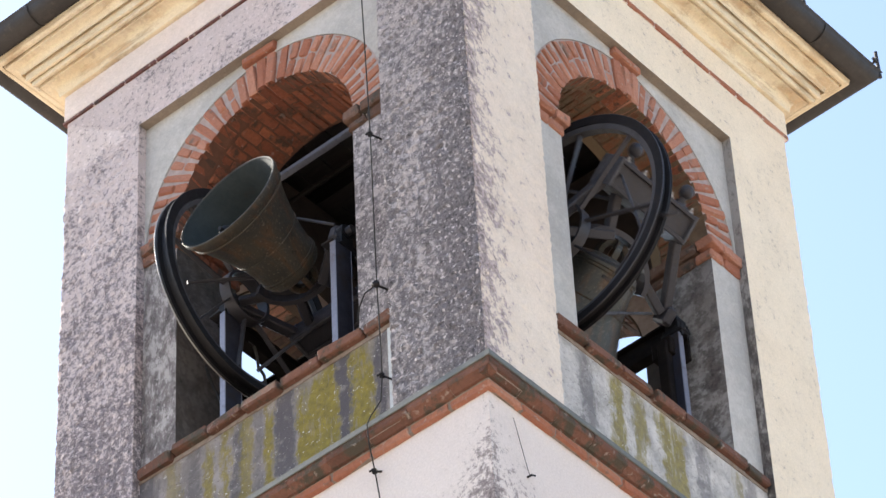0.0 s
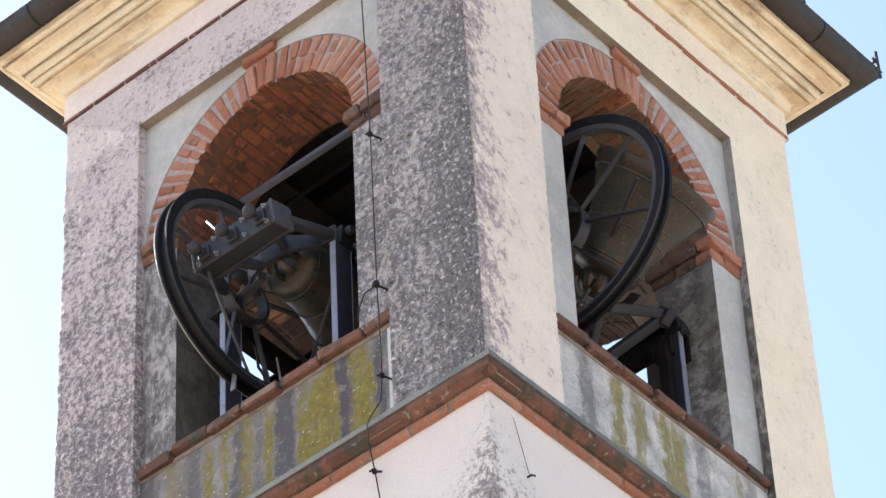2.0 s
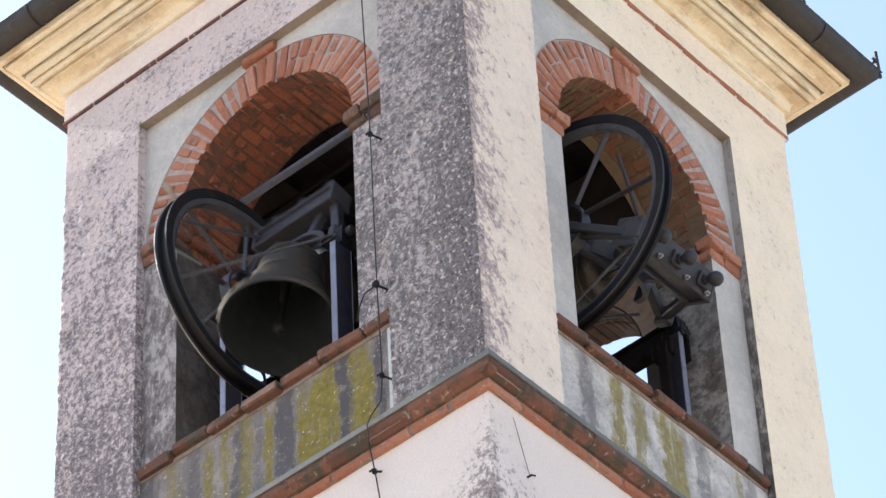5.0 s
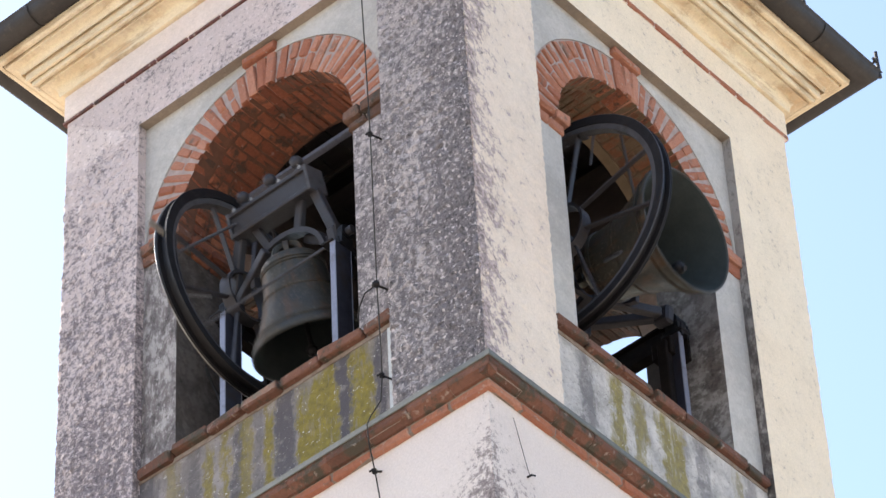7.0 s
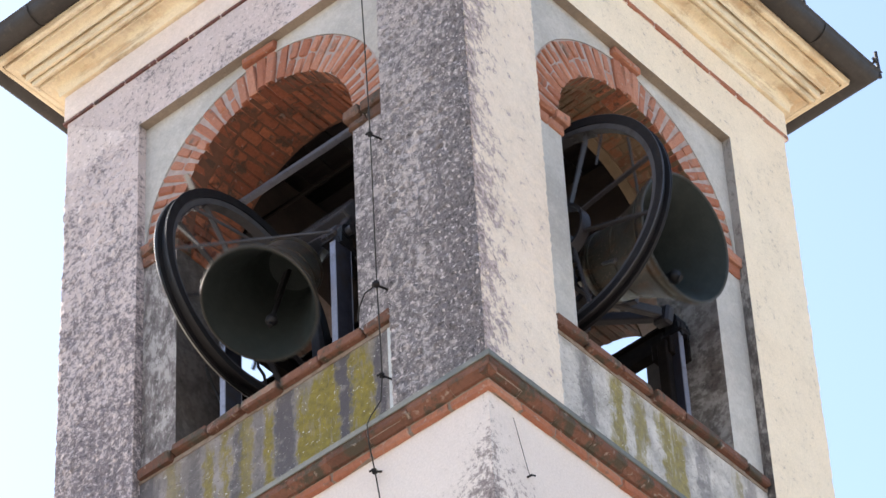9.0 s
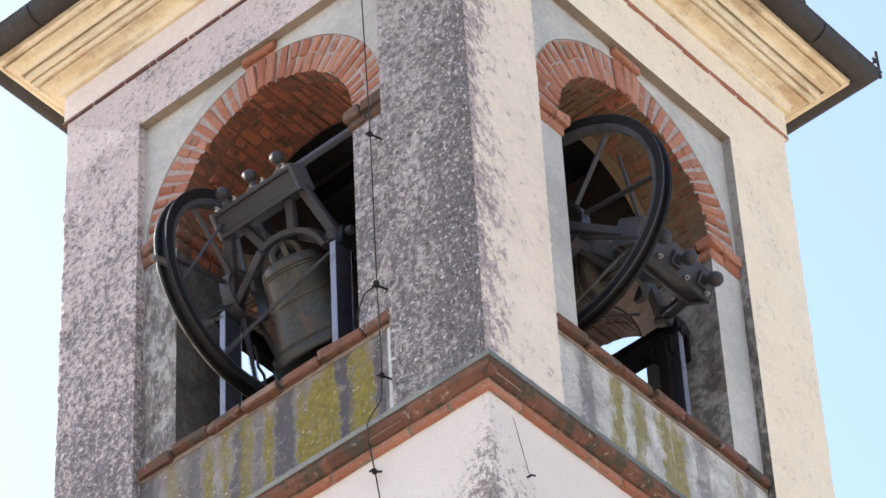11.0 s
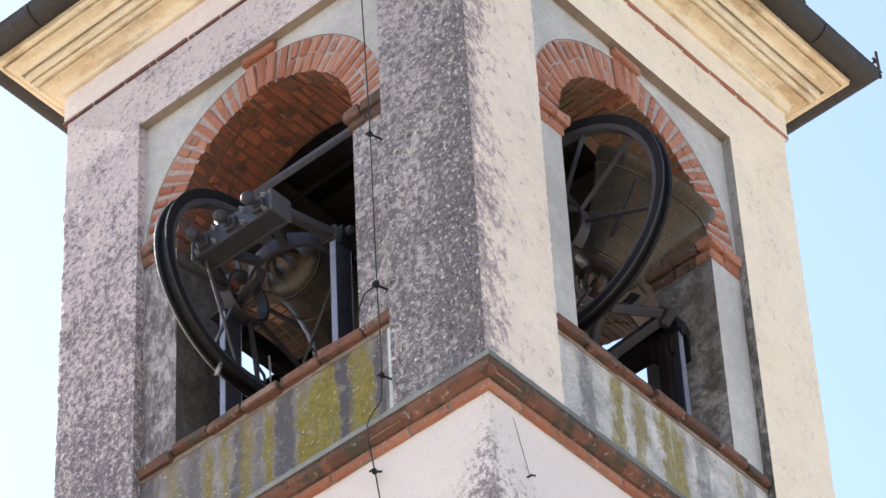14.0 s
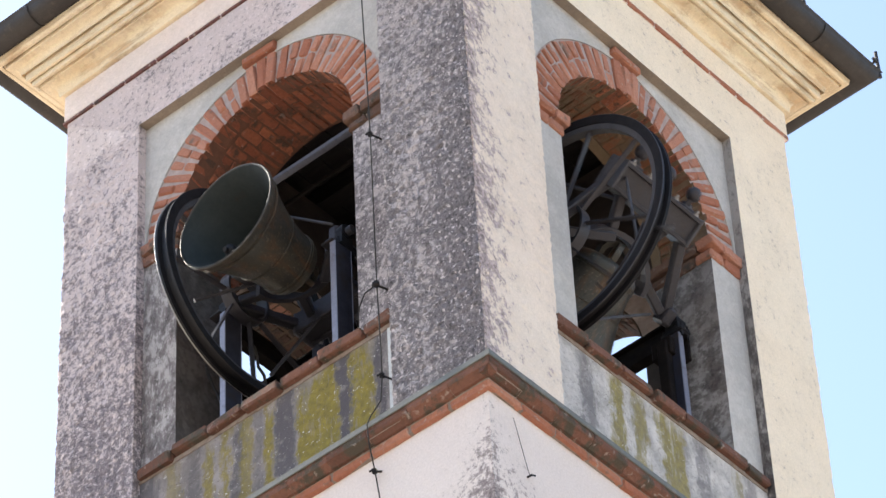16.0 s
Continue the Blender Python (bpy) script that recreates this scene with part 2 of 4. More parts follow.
BRICK_COURSE = brick_mat("weathered brick", (0.20, 0.095, 0.066), (0.30, 0.15, 0.11), (0.09, 0.07, 0.055), 0.49)
BRICK_COPING = brick_mat("mossy coping brick", (0.125, 0.058, 0.041), (0.215, 0.10, 0.07), (0.07, 0.058, 0.043), 0.48)
BRICK_DIRTY = brick_mat("grimy brick", (0.115, 0.062, 0.045), (0.19, 0.11, 0.08), (0.06, 0.05, 0.042), 0.50, 0.4)
BRICK_DARK = brick_mat("dark fillet brick", (0.105, 0.045, 0.045), (0.17, 0.075, 0.07), (0.06, 0.045, 0.045), 0.52)
REPAIR = plain("pale cement repair", (0.44, 0.46, 0.47), (0.58, 0.60, 0.61), 12)
MORTAR = plain("lime mortar", (0.26, 0.205, 0.19), (0.43, 0.35, 0.33), 14)
DIRTY_MORTAR = plain("dirty mortar", (0.17, 0.125, 0.10), (0.30, 0.25, 0.22), 16)
SOFFIT_MORTAR = plain("shade-darkened soffit mortar", (0.085, 0.036, 0.024), (0.15, 0.066, 0.042), 14)
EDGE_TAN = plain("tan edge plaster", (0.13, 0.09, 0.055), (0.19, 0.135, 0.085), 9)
SOFFIT_MORTAR_E = plain("dusty brown soffit mortar, shaded", (0.10, 0.062, 0.038), (0.17, 0.11, 0.068), 12)
EDGE_PLASTER = plain("brown edge plaster, shade-darkened", (0.035, 0.022, 0.015), (0.065, 0.042, 0.028), 9)
COPPER = metal("weathered copper sheet", (0.15, 0.155, 0.148), (0.22, 0.218, 0.208), 0.8, 0.1, "world")
GUTTER = metal("dark gutter metal", (0.040, 0.036, 0.036), (0.085, 0.072, 0.064), 0.6, 0.3, "world")
IRON = metal("dark painted iron", (0.044, 0.043, 0.052), (0.054, 0.046, 0.046), 0.45, 0.2, gloss=0.25)
# Tie iron: the sky's blue reflection is put into its colour.
IRON_TIE = metal("tie iron tinted with sky light", (0.13, 0.14, 0.19), (0.09, 0.09, 0.115), 0.35, 0.3, "world")
IRON_POST = metal("grey painted steel", (0.22, 0.23, 0.30), (0.14, 0.14, 0.175), 0.45, 0.25, "world")
IRON_SHADED = metal("steel darkened for shade", (0.030, 0.032, 0.050), (0.042, 0.036, 0.038), 0.5, 0.2, "world", gloss=0.3)
IRON_BLACK = metal("greasy black iron", (0.010, 0.010, 0.013), (0.019, 0.016, 0.018), 0.55, 0.1, gloss=0.25)
BRIGHT_STEEL = metal("bright steel, also for the rim glint", (0.28, 0.27, 0.27), (0.12, 0.10, 0.095), 0.40, 0.6)
LIP_BRONZE = metal("pale bronze for lip and glint", (0.055, 0.051, 0.045), (0.045, 0.037, 0.030), 0.45, 0.45)
IRON_GREY = metal("grey iron for dusty and sunlit parts", (0.072, 0.072, 0.084), (0.050, 0.045, 0.049), 0.6, 0.2, gloss=0.3)
GREASE = plain("tarry black steel", (0.006, 0.005, 0.006), (0.014, 0.011, 0.010), 12, 0.9)
GREASE.node_tree.nodes["Principled BSDF"].inputs["Specular IOR Level"].default_value = 0.1
BRONZE = bronze()
# Bell inside: its shade and the sky's blue are put into the colour.
BRONZE_IN = metal("dark bluish bell interior", (0.020, 0.027, 0.029), (0.032, 0.027, 0.024), 0.72, 0.1, "object", 0.6, gloss=0.3)
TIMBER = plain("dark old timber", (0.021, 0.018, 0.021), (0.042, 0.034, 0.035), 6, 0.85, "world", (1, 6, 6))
# The belfry's inner darkness is put into this plaster's colour.
INNER = plain("dark inner plaster", (0.034, 0.028, 0.028), (0.075, 0.058, 0.052), 4)
TILE = plain("terracotta roof tiles", (0.33, 0.16, 0.10), (0.44, 0.25, 0.17), 14)
GROUND = plain("dry pale ground", (0.46, 0.365, 0.265), (0.56, 0.45, 0.335), 0.4)
CABLE = plain("dark cable sheath", (0.018, 0.017, 0.019), (0.032, 0.030, 0.028), 30, 0.9)


# ---- mesh helpers ----
def obj(name, bm, material, parent=None, smooth=False):
    me = bpy.data.meshes.new(name)
    bmesh.ops.recalc_face_normals(bm, faces=bm.faces)
    if smooth:
        for f in bm.faces:
            f.smooth = True
        for e in bm.edges:
            if len(e.link_faces) == 2 and e.calc_face_angle(0) > 0.6:
                e.smooth = False
    bm.to_mesh(me)
    bm.free()
    for mm in material if isinstance(material, (list, tuple)) else [material]:
        me.materials.append(mm)
    ob = new(name, me)
    ob.parent = parent
    return ob


def part(name, bm, material, parent, label="", smooth=False):
    return tagged(obj(name, bm, material, parent, smooth), label)


def box(bm, lo, hi, bevel=0.0, m=None):
    r = bmesh.ops.create_cube(bm, size=1.0)
    vs = r["verts"]
    for q in vs:
        q.co = Vector([(lo[i] + hi[i]) / 2 + q.co[i] * (hi[i] - lo[i]) for i in range(3)])
    if bevel:
        es = list({e for q in vs for e in q.link_edges})
        r = bmesh.ops.bevel(bm, geom=es, offset=bevel, segments=1, affect="EDGES")
        vs = list({q for f in r["faces"] for q in f.verts} | {q for q in vs if q.is_valid})
    if m:
        bmesh.ops.transform(bm, matrix=m, verts=vs)
    return vs


def prism(bm, pts, v0, v1):
    """Polygon in (u, z), solid from v0 to v1."""
    a = [bm.verts.new((u, v0, z)) for u, z in pts]
    c = [bm.verts.new((u, v1, z)) for u, z in pts]
    bm.faces.new(a)
    bm.faces.new(list(reversed(c)))
    k = len(pts)
    for i in range(k):
        bm.faces.new((a[i], c[i], c[(i + 1) % k], a[(i + 1) % k]))


def lathe(bm, prof, seg=48, axis="z", closed=False):
    """Revolves (radius, height) pairs; axis x for wheels."""
    rings = []
    for r, h in prof:
        ring = []
        for k in range(seg):
            a = 2 * math.pi * k / seg
            ring.append(bm.verts.new((r * math.cos(a), r * math.sin(a), h) if axis == "z" else (h, r * math.cos(a), r * math.sin(a))))
        rings.append(ring)
    pairs = list(zip(rings, rings[1:])) + ([(rings[-1], rings[0])] if closed else [])
    for a, c in pairs:
        for k in range(seg):
            bm.faces.new((a[k], a[(k + 1) % seg], c[(k + 1) % seg], c[k]))
    return rings


def rod(bm, a, c, r=0.012, seg=8, flat=None):
    """A bar from a to c: round, or flat with (width, thickness)."""
    a, c = Vector(a), Vector(c)
    q = (c - a).to_track_quat("Z", "Y").to_matrix().to_4x4()
    m = Matrix.Translation(a) @ q
    d = (c - a).length
    if flat:
        box(bm, (-flat[0] / 2, -flat[1] / 2, 0), (flat[0] / 2, flat[1] / 2, d), min(flat) * 0.12, m)
    else:
        v0 = bmesh.ops.create_cone(bm, cap_ends=True, segments=seg, radius1=r, radius2=r, depth=d)["verts"]
        bmesh.ops.transform(bm, matrix=m @ Matrix.Translation((0, 0, d / 2)), verts=v0)


def strap(bm, pts, width, thick, side=(0, 1, 0)):
    """A flat bar bent along pts (in the x-z plane of its thing), width along side."""
    pts = [Vector(p) for p in pts]
    side = Vector(side)
    rows = []
    for i, p in enumerate(pts):
        t = (pts[min(i + 1, len(pts) - 1)] - pts[max(i - 1, 0)]).normalized()
        nrm = t.cross(side).normalized()
        rows.append([bm.verts.new(p + side * (sx * width / 2) + nrm * (sn * thick / 2)) for sx, sn in ((-1, -1), (1, -1), (1, 1), (-1, 1))])
    for a, c in zip(rows, rows[1:]):
        for k in range(4):
            bm.faces.new((a[k], a[(k + 1) % 4], c[(k + 1) % 4], c[k]))
    bm.faces.new(rows[0])
    bm.faces.new(rows[-1])


def ball(bm, c, r, seg=16):
    bmesh.ops.create_uvsphere(bm, u_segments=seg, v_segments=seg // 2 + 2, radius=r, matrix=Matrix.Translation(c))


def sweep_square(bm, prof, closed=True):
    """Sweeps (projection, height) pairs round the tower, mitred."""
    rings = []
    for p, z in prof:
        rings.append([bm.verts.new(q) for q in ((p, -p, z), (p, W + p, z), (-W - p, W + p, z), (-W - p, -p, z))])
    pairs = list(zip(rings, rings[1:])) + ([(rings[-1], rings[0])] if closed else [])
    for a, c in pairs:
        for k in range(4):
            bm.faces.new((a[k], a[(k + 1) % 4], c[(k + 1) % 4], c[k]))


def curve_tube(name, pts, r, material, parent=None):
    cu = bpy.data.curves.new(name, "CURVE")
    cu.dimensions, cu.bevel_depth, cu.bevel_resolution = "3D", r, 2
    sp = cu.splines.new("POLY")
    sp.points.add(len(pts) - 1)
    for q, p in zip(sp.points, pts):
        q.co = (*p, 1)
    cu.materials.append(material)
    ob = new(name, cu)
    ob.parent = parent
    return ob


UP = Matrix.Translation((0, 0, Z0))
FACES = {"south": UP @ Matrix.Translation((-W, 0, 0)), "east": UP @ pose(0, 0, 0, 0, 0, 90),
         "north": UP @ Matrix.Translation((0, W, -0.065)) @ pose(0, 0, 0, 0, 0, 180), "west": UP @ Matrix.Translation((-W, W, 0)) @ pose(0, 0, 0, 0, 0, -90)}
MID = W / 2
OPEN = RI           # half width of the openings


# ---- tower ----
def rough_pier(lo, hi, outer, step, amp):
    """A pilaster with an uneven, pitted render skin; its corners are worn."""
    bm = bmesh.new()
    nx, ny, nz = [max(1, round((hi[i] - lo[i]) / step)) for i in range(3)]
    cache = {}

    def vert(i, j, k):
        key = (i, j, k)
        if key not in cache:
            x, y, z = lo[0] + (hi[0] - lo[0]) * i / nx, lo[1] + (hi[1] - lo[1]) * j / ny, lo[2] + (hi[2] - lo[2]) * k / nz
            n = Vector(((i == nx) - (i == 0), (j == ny) - (j == 0), 0))
            p = Vector((x, y, z))
            d = max(-0.5, noise.fractal(p * 26, 0.8, 2.2, 4)) * amp + noise.noise(p * 2.3) * amp * 0.35
            if n.x > 0 and n.y == 0:
                d *= 0.4
            worn = n.x * outer[0] > 0 and n.y * outer[1] > 0
            if z > ZR - 0.03 and not worn:
                d = 0.0
            if worn or (abs(n.x) + abs(n.y) > 1 and z < ZR - 0.03):
                d -= 0.006 + abs(noise.noise(p * 9)) * 0.012 if worn else 0.001
                d *= 1.0 if worn else 0.3
            p += n * d if 0 < k < nz else n * 0
            cache[key] = bm.verts.new(p)
        return cache[key]
    for k in range(nz):
        for i in range(nx):
            for j in (0, ny):
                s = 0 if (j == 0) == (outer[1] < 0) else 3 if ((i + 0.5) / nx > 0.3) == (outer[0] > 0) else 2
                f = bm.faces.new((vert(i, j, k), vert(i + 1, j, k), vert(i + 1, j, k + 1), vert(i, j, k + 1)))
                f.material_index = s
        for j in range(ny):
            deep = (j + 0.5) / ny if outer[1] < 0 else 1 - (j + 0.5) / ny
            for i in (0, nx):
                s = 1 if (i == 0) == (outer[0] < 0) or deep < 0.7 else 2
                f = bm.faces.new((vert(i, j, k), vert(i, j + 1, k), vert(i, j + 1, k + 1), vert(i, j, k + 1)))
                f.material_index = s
    return bm


ZTOP = 4.17
for nm, (x0, y0), mats, step, outer in (("near", (-PIER, 0), (PL_GREY, PL_CREAM), 0.0115, (1, -1)), ("west", (-W, 0), (PL_PINK, PL_PINK), 0.015, (-1, -1)),
                                        ("east", (-PIER, W - PIER), (PL_CREAM, PL_YELLOW), 0.026, (1, 1)), ("far", (-W, W - PIER), (PL_PINK, PL_CREAM), 0.2, (-1, 1))):
    bm = rough_pier((x0, y0, 0), (x0 + PIER, y0 + PIER, ZTOP), outer, step, {"near": 0.013, "west": 0.010, "east": 0.0018, "far": 0.0}[nm])
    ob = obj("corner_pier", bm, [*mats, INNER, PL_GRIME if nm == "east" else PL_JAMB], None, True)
    ob.matrix_world = UP
    tagged(ob, {"near": "rendered corner pilaster with grey lichen and a cream side", "west": "pinkish rendered corner pilaster with pitted lichen",
                "east": "smooth cream rendered corner pilaster", "far": "plain rendered corner pilaster"}[nm], "pilaster", "corner pilasters", "structure")

bm = bmesh.new()
box(bm, (-W, 0, -Z0), (0, W, -0.1))
shaft = obj("wall_shaft", bm, PL_SHAFT)
shaft.matrix_world = UP
tagged(shaft, "pale pinkish rendered tower shaft below the brick string course", "wall", kind="structure")

WALLS = {}
for nm, fm in FACES.items():
    bm = bmesh.new()
    arc = [(math.pi - i * math.pi / 2 / 20) for i in range(21)]
    left = [(PIER, ZS), (MID - RO, ZS)] + [(MID + RO * math.cos(a), ZS + RO * math.sin(a)) for a in arc[1:]] + [(MID, ZR), (PIER, ZR)]
    prism(bm, left, REC, TH[nm])
    prism(bm, [(W - u, z) for u, z in reversed(left)], REC, TH[nm])
    jamb = [(PIER, 0.0), (MID - OPEN, 0.0), (MID - OPEN, ZS), (PIER, ZS)]
    prism(bm, jamb, REC, TH[nm])
    prism(bm, [(W - u, z) for u, z in reversed(jamb)], REC, TH[nm])
    bm.normal_update()
    bmesh.ops.recalc_face_normals(bm, faces=bm.faces)
    for f in bm.faces:
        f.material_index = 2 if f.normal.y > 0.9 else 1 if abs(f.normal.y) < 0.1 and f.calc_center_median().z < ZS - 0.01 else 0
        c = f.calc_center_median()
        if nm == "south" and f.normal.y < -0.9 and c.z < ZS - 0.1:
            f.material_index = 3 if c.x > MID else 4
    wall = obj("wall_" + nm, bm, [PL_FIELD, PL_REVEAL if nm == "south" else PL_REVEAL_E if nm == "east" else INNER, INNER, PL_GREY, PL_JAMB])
    wall.matrix_world = fm
    tagged(wall, "recessed grey rendered belfry wall with a brick arched opening", "wall", kind="structure")
    WALLS[nm] = wall
    bm = bmesh.new()
    box(bm, (PIER, 0, ZR), (W - PIER, TH[nm], ZTOP))
    bm.normal_update()
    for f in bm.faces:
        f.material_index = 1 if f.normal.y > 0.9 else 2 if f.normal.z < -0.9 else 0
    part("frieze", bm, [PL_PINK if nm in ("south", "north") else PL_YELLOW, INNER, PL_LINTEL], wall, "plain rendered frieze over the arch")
    bm = bmesh.new()
    box(bm, (MID - OPEN, REC, 0), (MID + OPEN, 0.33, 0.74))
    part("parapet", bm, PARAPET if nm == "south" else PARAPET_E if nm == "east" else INNER, wall, "limewashed parapet with yellow-green lichen runs")

# parapet field also covers the jamb feet
for nm in ("south", "east"):
    bm = bmesh.new()
    box(bm, (PIER, REC - 0.006, 0), (W - PIER, REC + 0.02, 0.74))
    part("parapet_face", bm, PARAPET if nm == "south" else PARAPET_E, WALLS[nm])

bm = bmesh.new()
box(bm, (W - PIER - 0.062, REC - 0.013, 0), (W - PIER, REC - 0.006, 0.735), 0.002)
part("repair_strip", bm, REPAIR, WALLS["south"], "pale mortar repair along the pilaster")

bm = bmesh.new()
box(bm, (-W + 0.2, 0.2, 4.42), (-0.2, W - 0.2, 4.46))
for k in range(14):
    box(bm, (-W + 0.25 + k * 0.187, 0.25, 4.385), (-W + 0.25 + k * 0.187 + 0.178, W - 0.25, 4.42))
for k in range(4):
    box(bm, (-W + 0.3, 0.55 + k * 0.62, 4.25), (-0.3, 0.67 + k * 0.62, 4.385))
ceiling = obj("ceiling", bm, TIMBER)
ceiling.matrix_world = UP
tagged(ceiling, "dark boarded timber ceiling on joists", "ceiling", kind="structure")
bm = bmesh.new()
box(bm, (-W + 0.3, 0.3, 0.1), (-0.3, W - 0.3, 0.22))
floor = obj("floor", bm, TIMBER)
floor.matrix_world = UP
tagged(floor, "dark timber belfry floor", "floor", kind="structure")

# cornice, gutter, roof, string course
bm = bmesh.new()
def curve_to(a, c, bulge, n=6):
    """Points after a up to c, bowed by bulge."""
    (x0, z0), (x1, z1) = a, c
    nx, nz = z1 - z0, x0 - x1
    return [(x0 + (x1 - x0) * i / n + nx * bulge * math.sin(math.pi * i / n), z0 + (z1 - z0) * i / n + nz * bulge * math.sin(math.pi * i / n)) for i in range(1, n + 1)]


prof = [(-0.2, 4.163), (0.026, 4.163), (0.034, 4.166), (0.034, 4.180)]
prof += curve_to((0.034, 4.180), (0.118, 4.246), -0.30, 9)
prof += [(0.119, 4.270), (0.122, 4.270)]
prof += curve_to((0.122, 4.258), (0.152, 4.284), 0.42, 7)
prof += [(0.151, 4.306), (0.154, 4.306)]
prof += curve_to((0.154, 4.294), (0.180, 4.320), 0.42, 7)
prof += [(0.180, 4.378), (0.199, 4.378), (0.200, 4.350)]
prof += curve_to((0.200, 4.350), (0.268, 4.404), -0.28, 9)
prof += [(0.269, 4.440), (0.283, 4.440), (0.284, 4.422)]
prof += curve_to((0.284, 4.422), (0.318, 4.452), 0.35, 7)
prof += [(0.322, 4.470), (-0.2, 4.470)]
sweep_square(bm, prof)
cornice = obj("cornice", bm, PL_CORNICE)
cornice.matrix_world = UP
tagged(cornice, "ochre moulded lime cornice under the eaves", "cornice", kind="structure")
bm = bmesh.new()
sweep_square(bm, [(0.008, 3.958), (0.008, 4.161), (-0.2, 4.161), (-0.2, 3.958)])
for f in bm.faces:
    f.normal_update()
    f.material_index = 1 if f.calc_center_median().x > 0 and abs(f.normal.x) > 0.9 else 0
fascia = obj("fascia", bm, [PL_FASCIA, PL_YELLOW])
fascia.matrix_world = UP
tagged(fascia, "plain pale rendered fascia under the cornice", "fascia", kind="structure")
bm = bmesh.new()
gp = [(0.380 + 0.085 * math.cos(a), 4.535 + 0.085 * math.sin(a)) for a in [math.pi + i * math.pi / 12 for i in range(13)]]
gi = [(0.380 + 0.079 * math.cos(a), 4.535 + 0.079 * math.sin(a)) for a in [2 * math.pi - i * math.pi / 12 for i in range(13)]]
sweep_square(bm, gp + [(0.475, 4.548)] + gi)
gutter = obj("gutter", bm, GUTTER, None, True)
gutter.matrix_world = UP
tagged(gutter, "dark half-round metal eaves gutter", "gutter", kind="structure")
for c in ((0, 0), (0, 1)):
    for k in range(5):
        bm = bmesh.new()
        u = 0.2 + k * 0.7
        strap(bm, [(0.385 + 0.088 * math.cos(a), 0, 4.535 + 0.091 * math.sin(a)) for a in [math.pi + i * math.pi / 10 for i in range(11)]], 0.03, 0.004)
        br = part("gutter_bracket", bm, GUTTER, gutter)
        br.matrix_local = pose(0, u, 0) if c[1] else pose(-u, 0, 0, 0, 0, -90)
bm = bmesh.new()
sweep_square(bm, [(0.29, 4.472), (0.36, 4.50), (0.36, 4.56), (-W / 2 + 0.02, 5.5), (-W / 2 + 0.02, 5.4), (0.2, 4.475)])
roof = obj("roof", bm, TILE)
roof.matrix_world = UP
tagged(roof, "low hipped terracotta tiled roof", "roof", kind="structure")

bm = bmesh.new()
sweep_square(bm, [(-0.03, 0.03), (0.004, 0.026), (0.094, 0.010), (0.098, -0.028), (0.092, -0.030), (0.088, -0.006), (-0.03, -0.002)])
flash = obj("flashing", bm, COPPER)
flash.matrix_world = UP
tagged(flash, "weathered grey-green metal flashing over the string course", "flashing", kind="structure")
bm = bmesh.new()
sweep_square(bm, [(0.07, -0.006), (0.07, -0.080), (0.026, -0.100), (0.022, -0.108), (0.022, -0.150), (-0.02, -0.156), (-0.02, -0.006)])
course = obj("string_course", bm, DIRTY_MORTAR)
course.matrix_world = UP
tagged(course, "weathered moulded brick string course", "string course", kind="structure")
bm = bmesh.new()
sweep_square(bm, [(0.006, ZF + 0.004), (0.006, 3.957), (-0.02, 3.957), (-0.02, ZF + 0.004)])
fillet = obj("brick_fillet", bm, PL_FASCIA)
fillet.matrix_world = UP
tagged(fillet, "thin red brick fillet under the cornice", "brick course", kind="structure")

GROUND_R = 2500
bm = bmesh.new()
bmesh.ops.create_circle(bm, cap_ends=True, segments=64, radius=GROUND_R)
ground = obj("ground", bm, GROUND)
tagged(ground, "pale dry open ground below the tower", "ground", kind="structure")


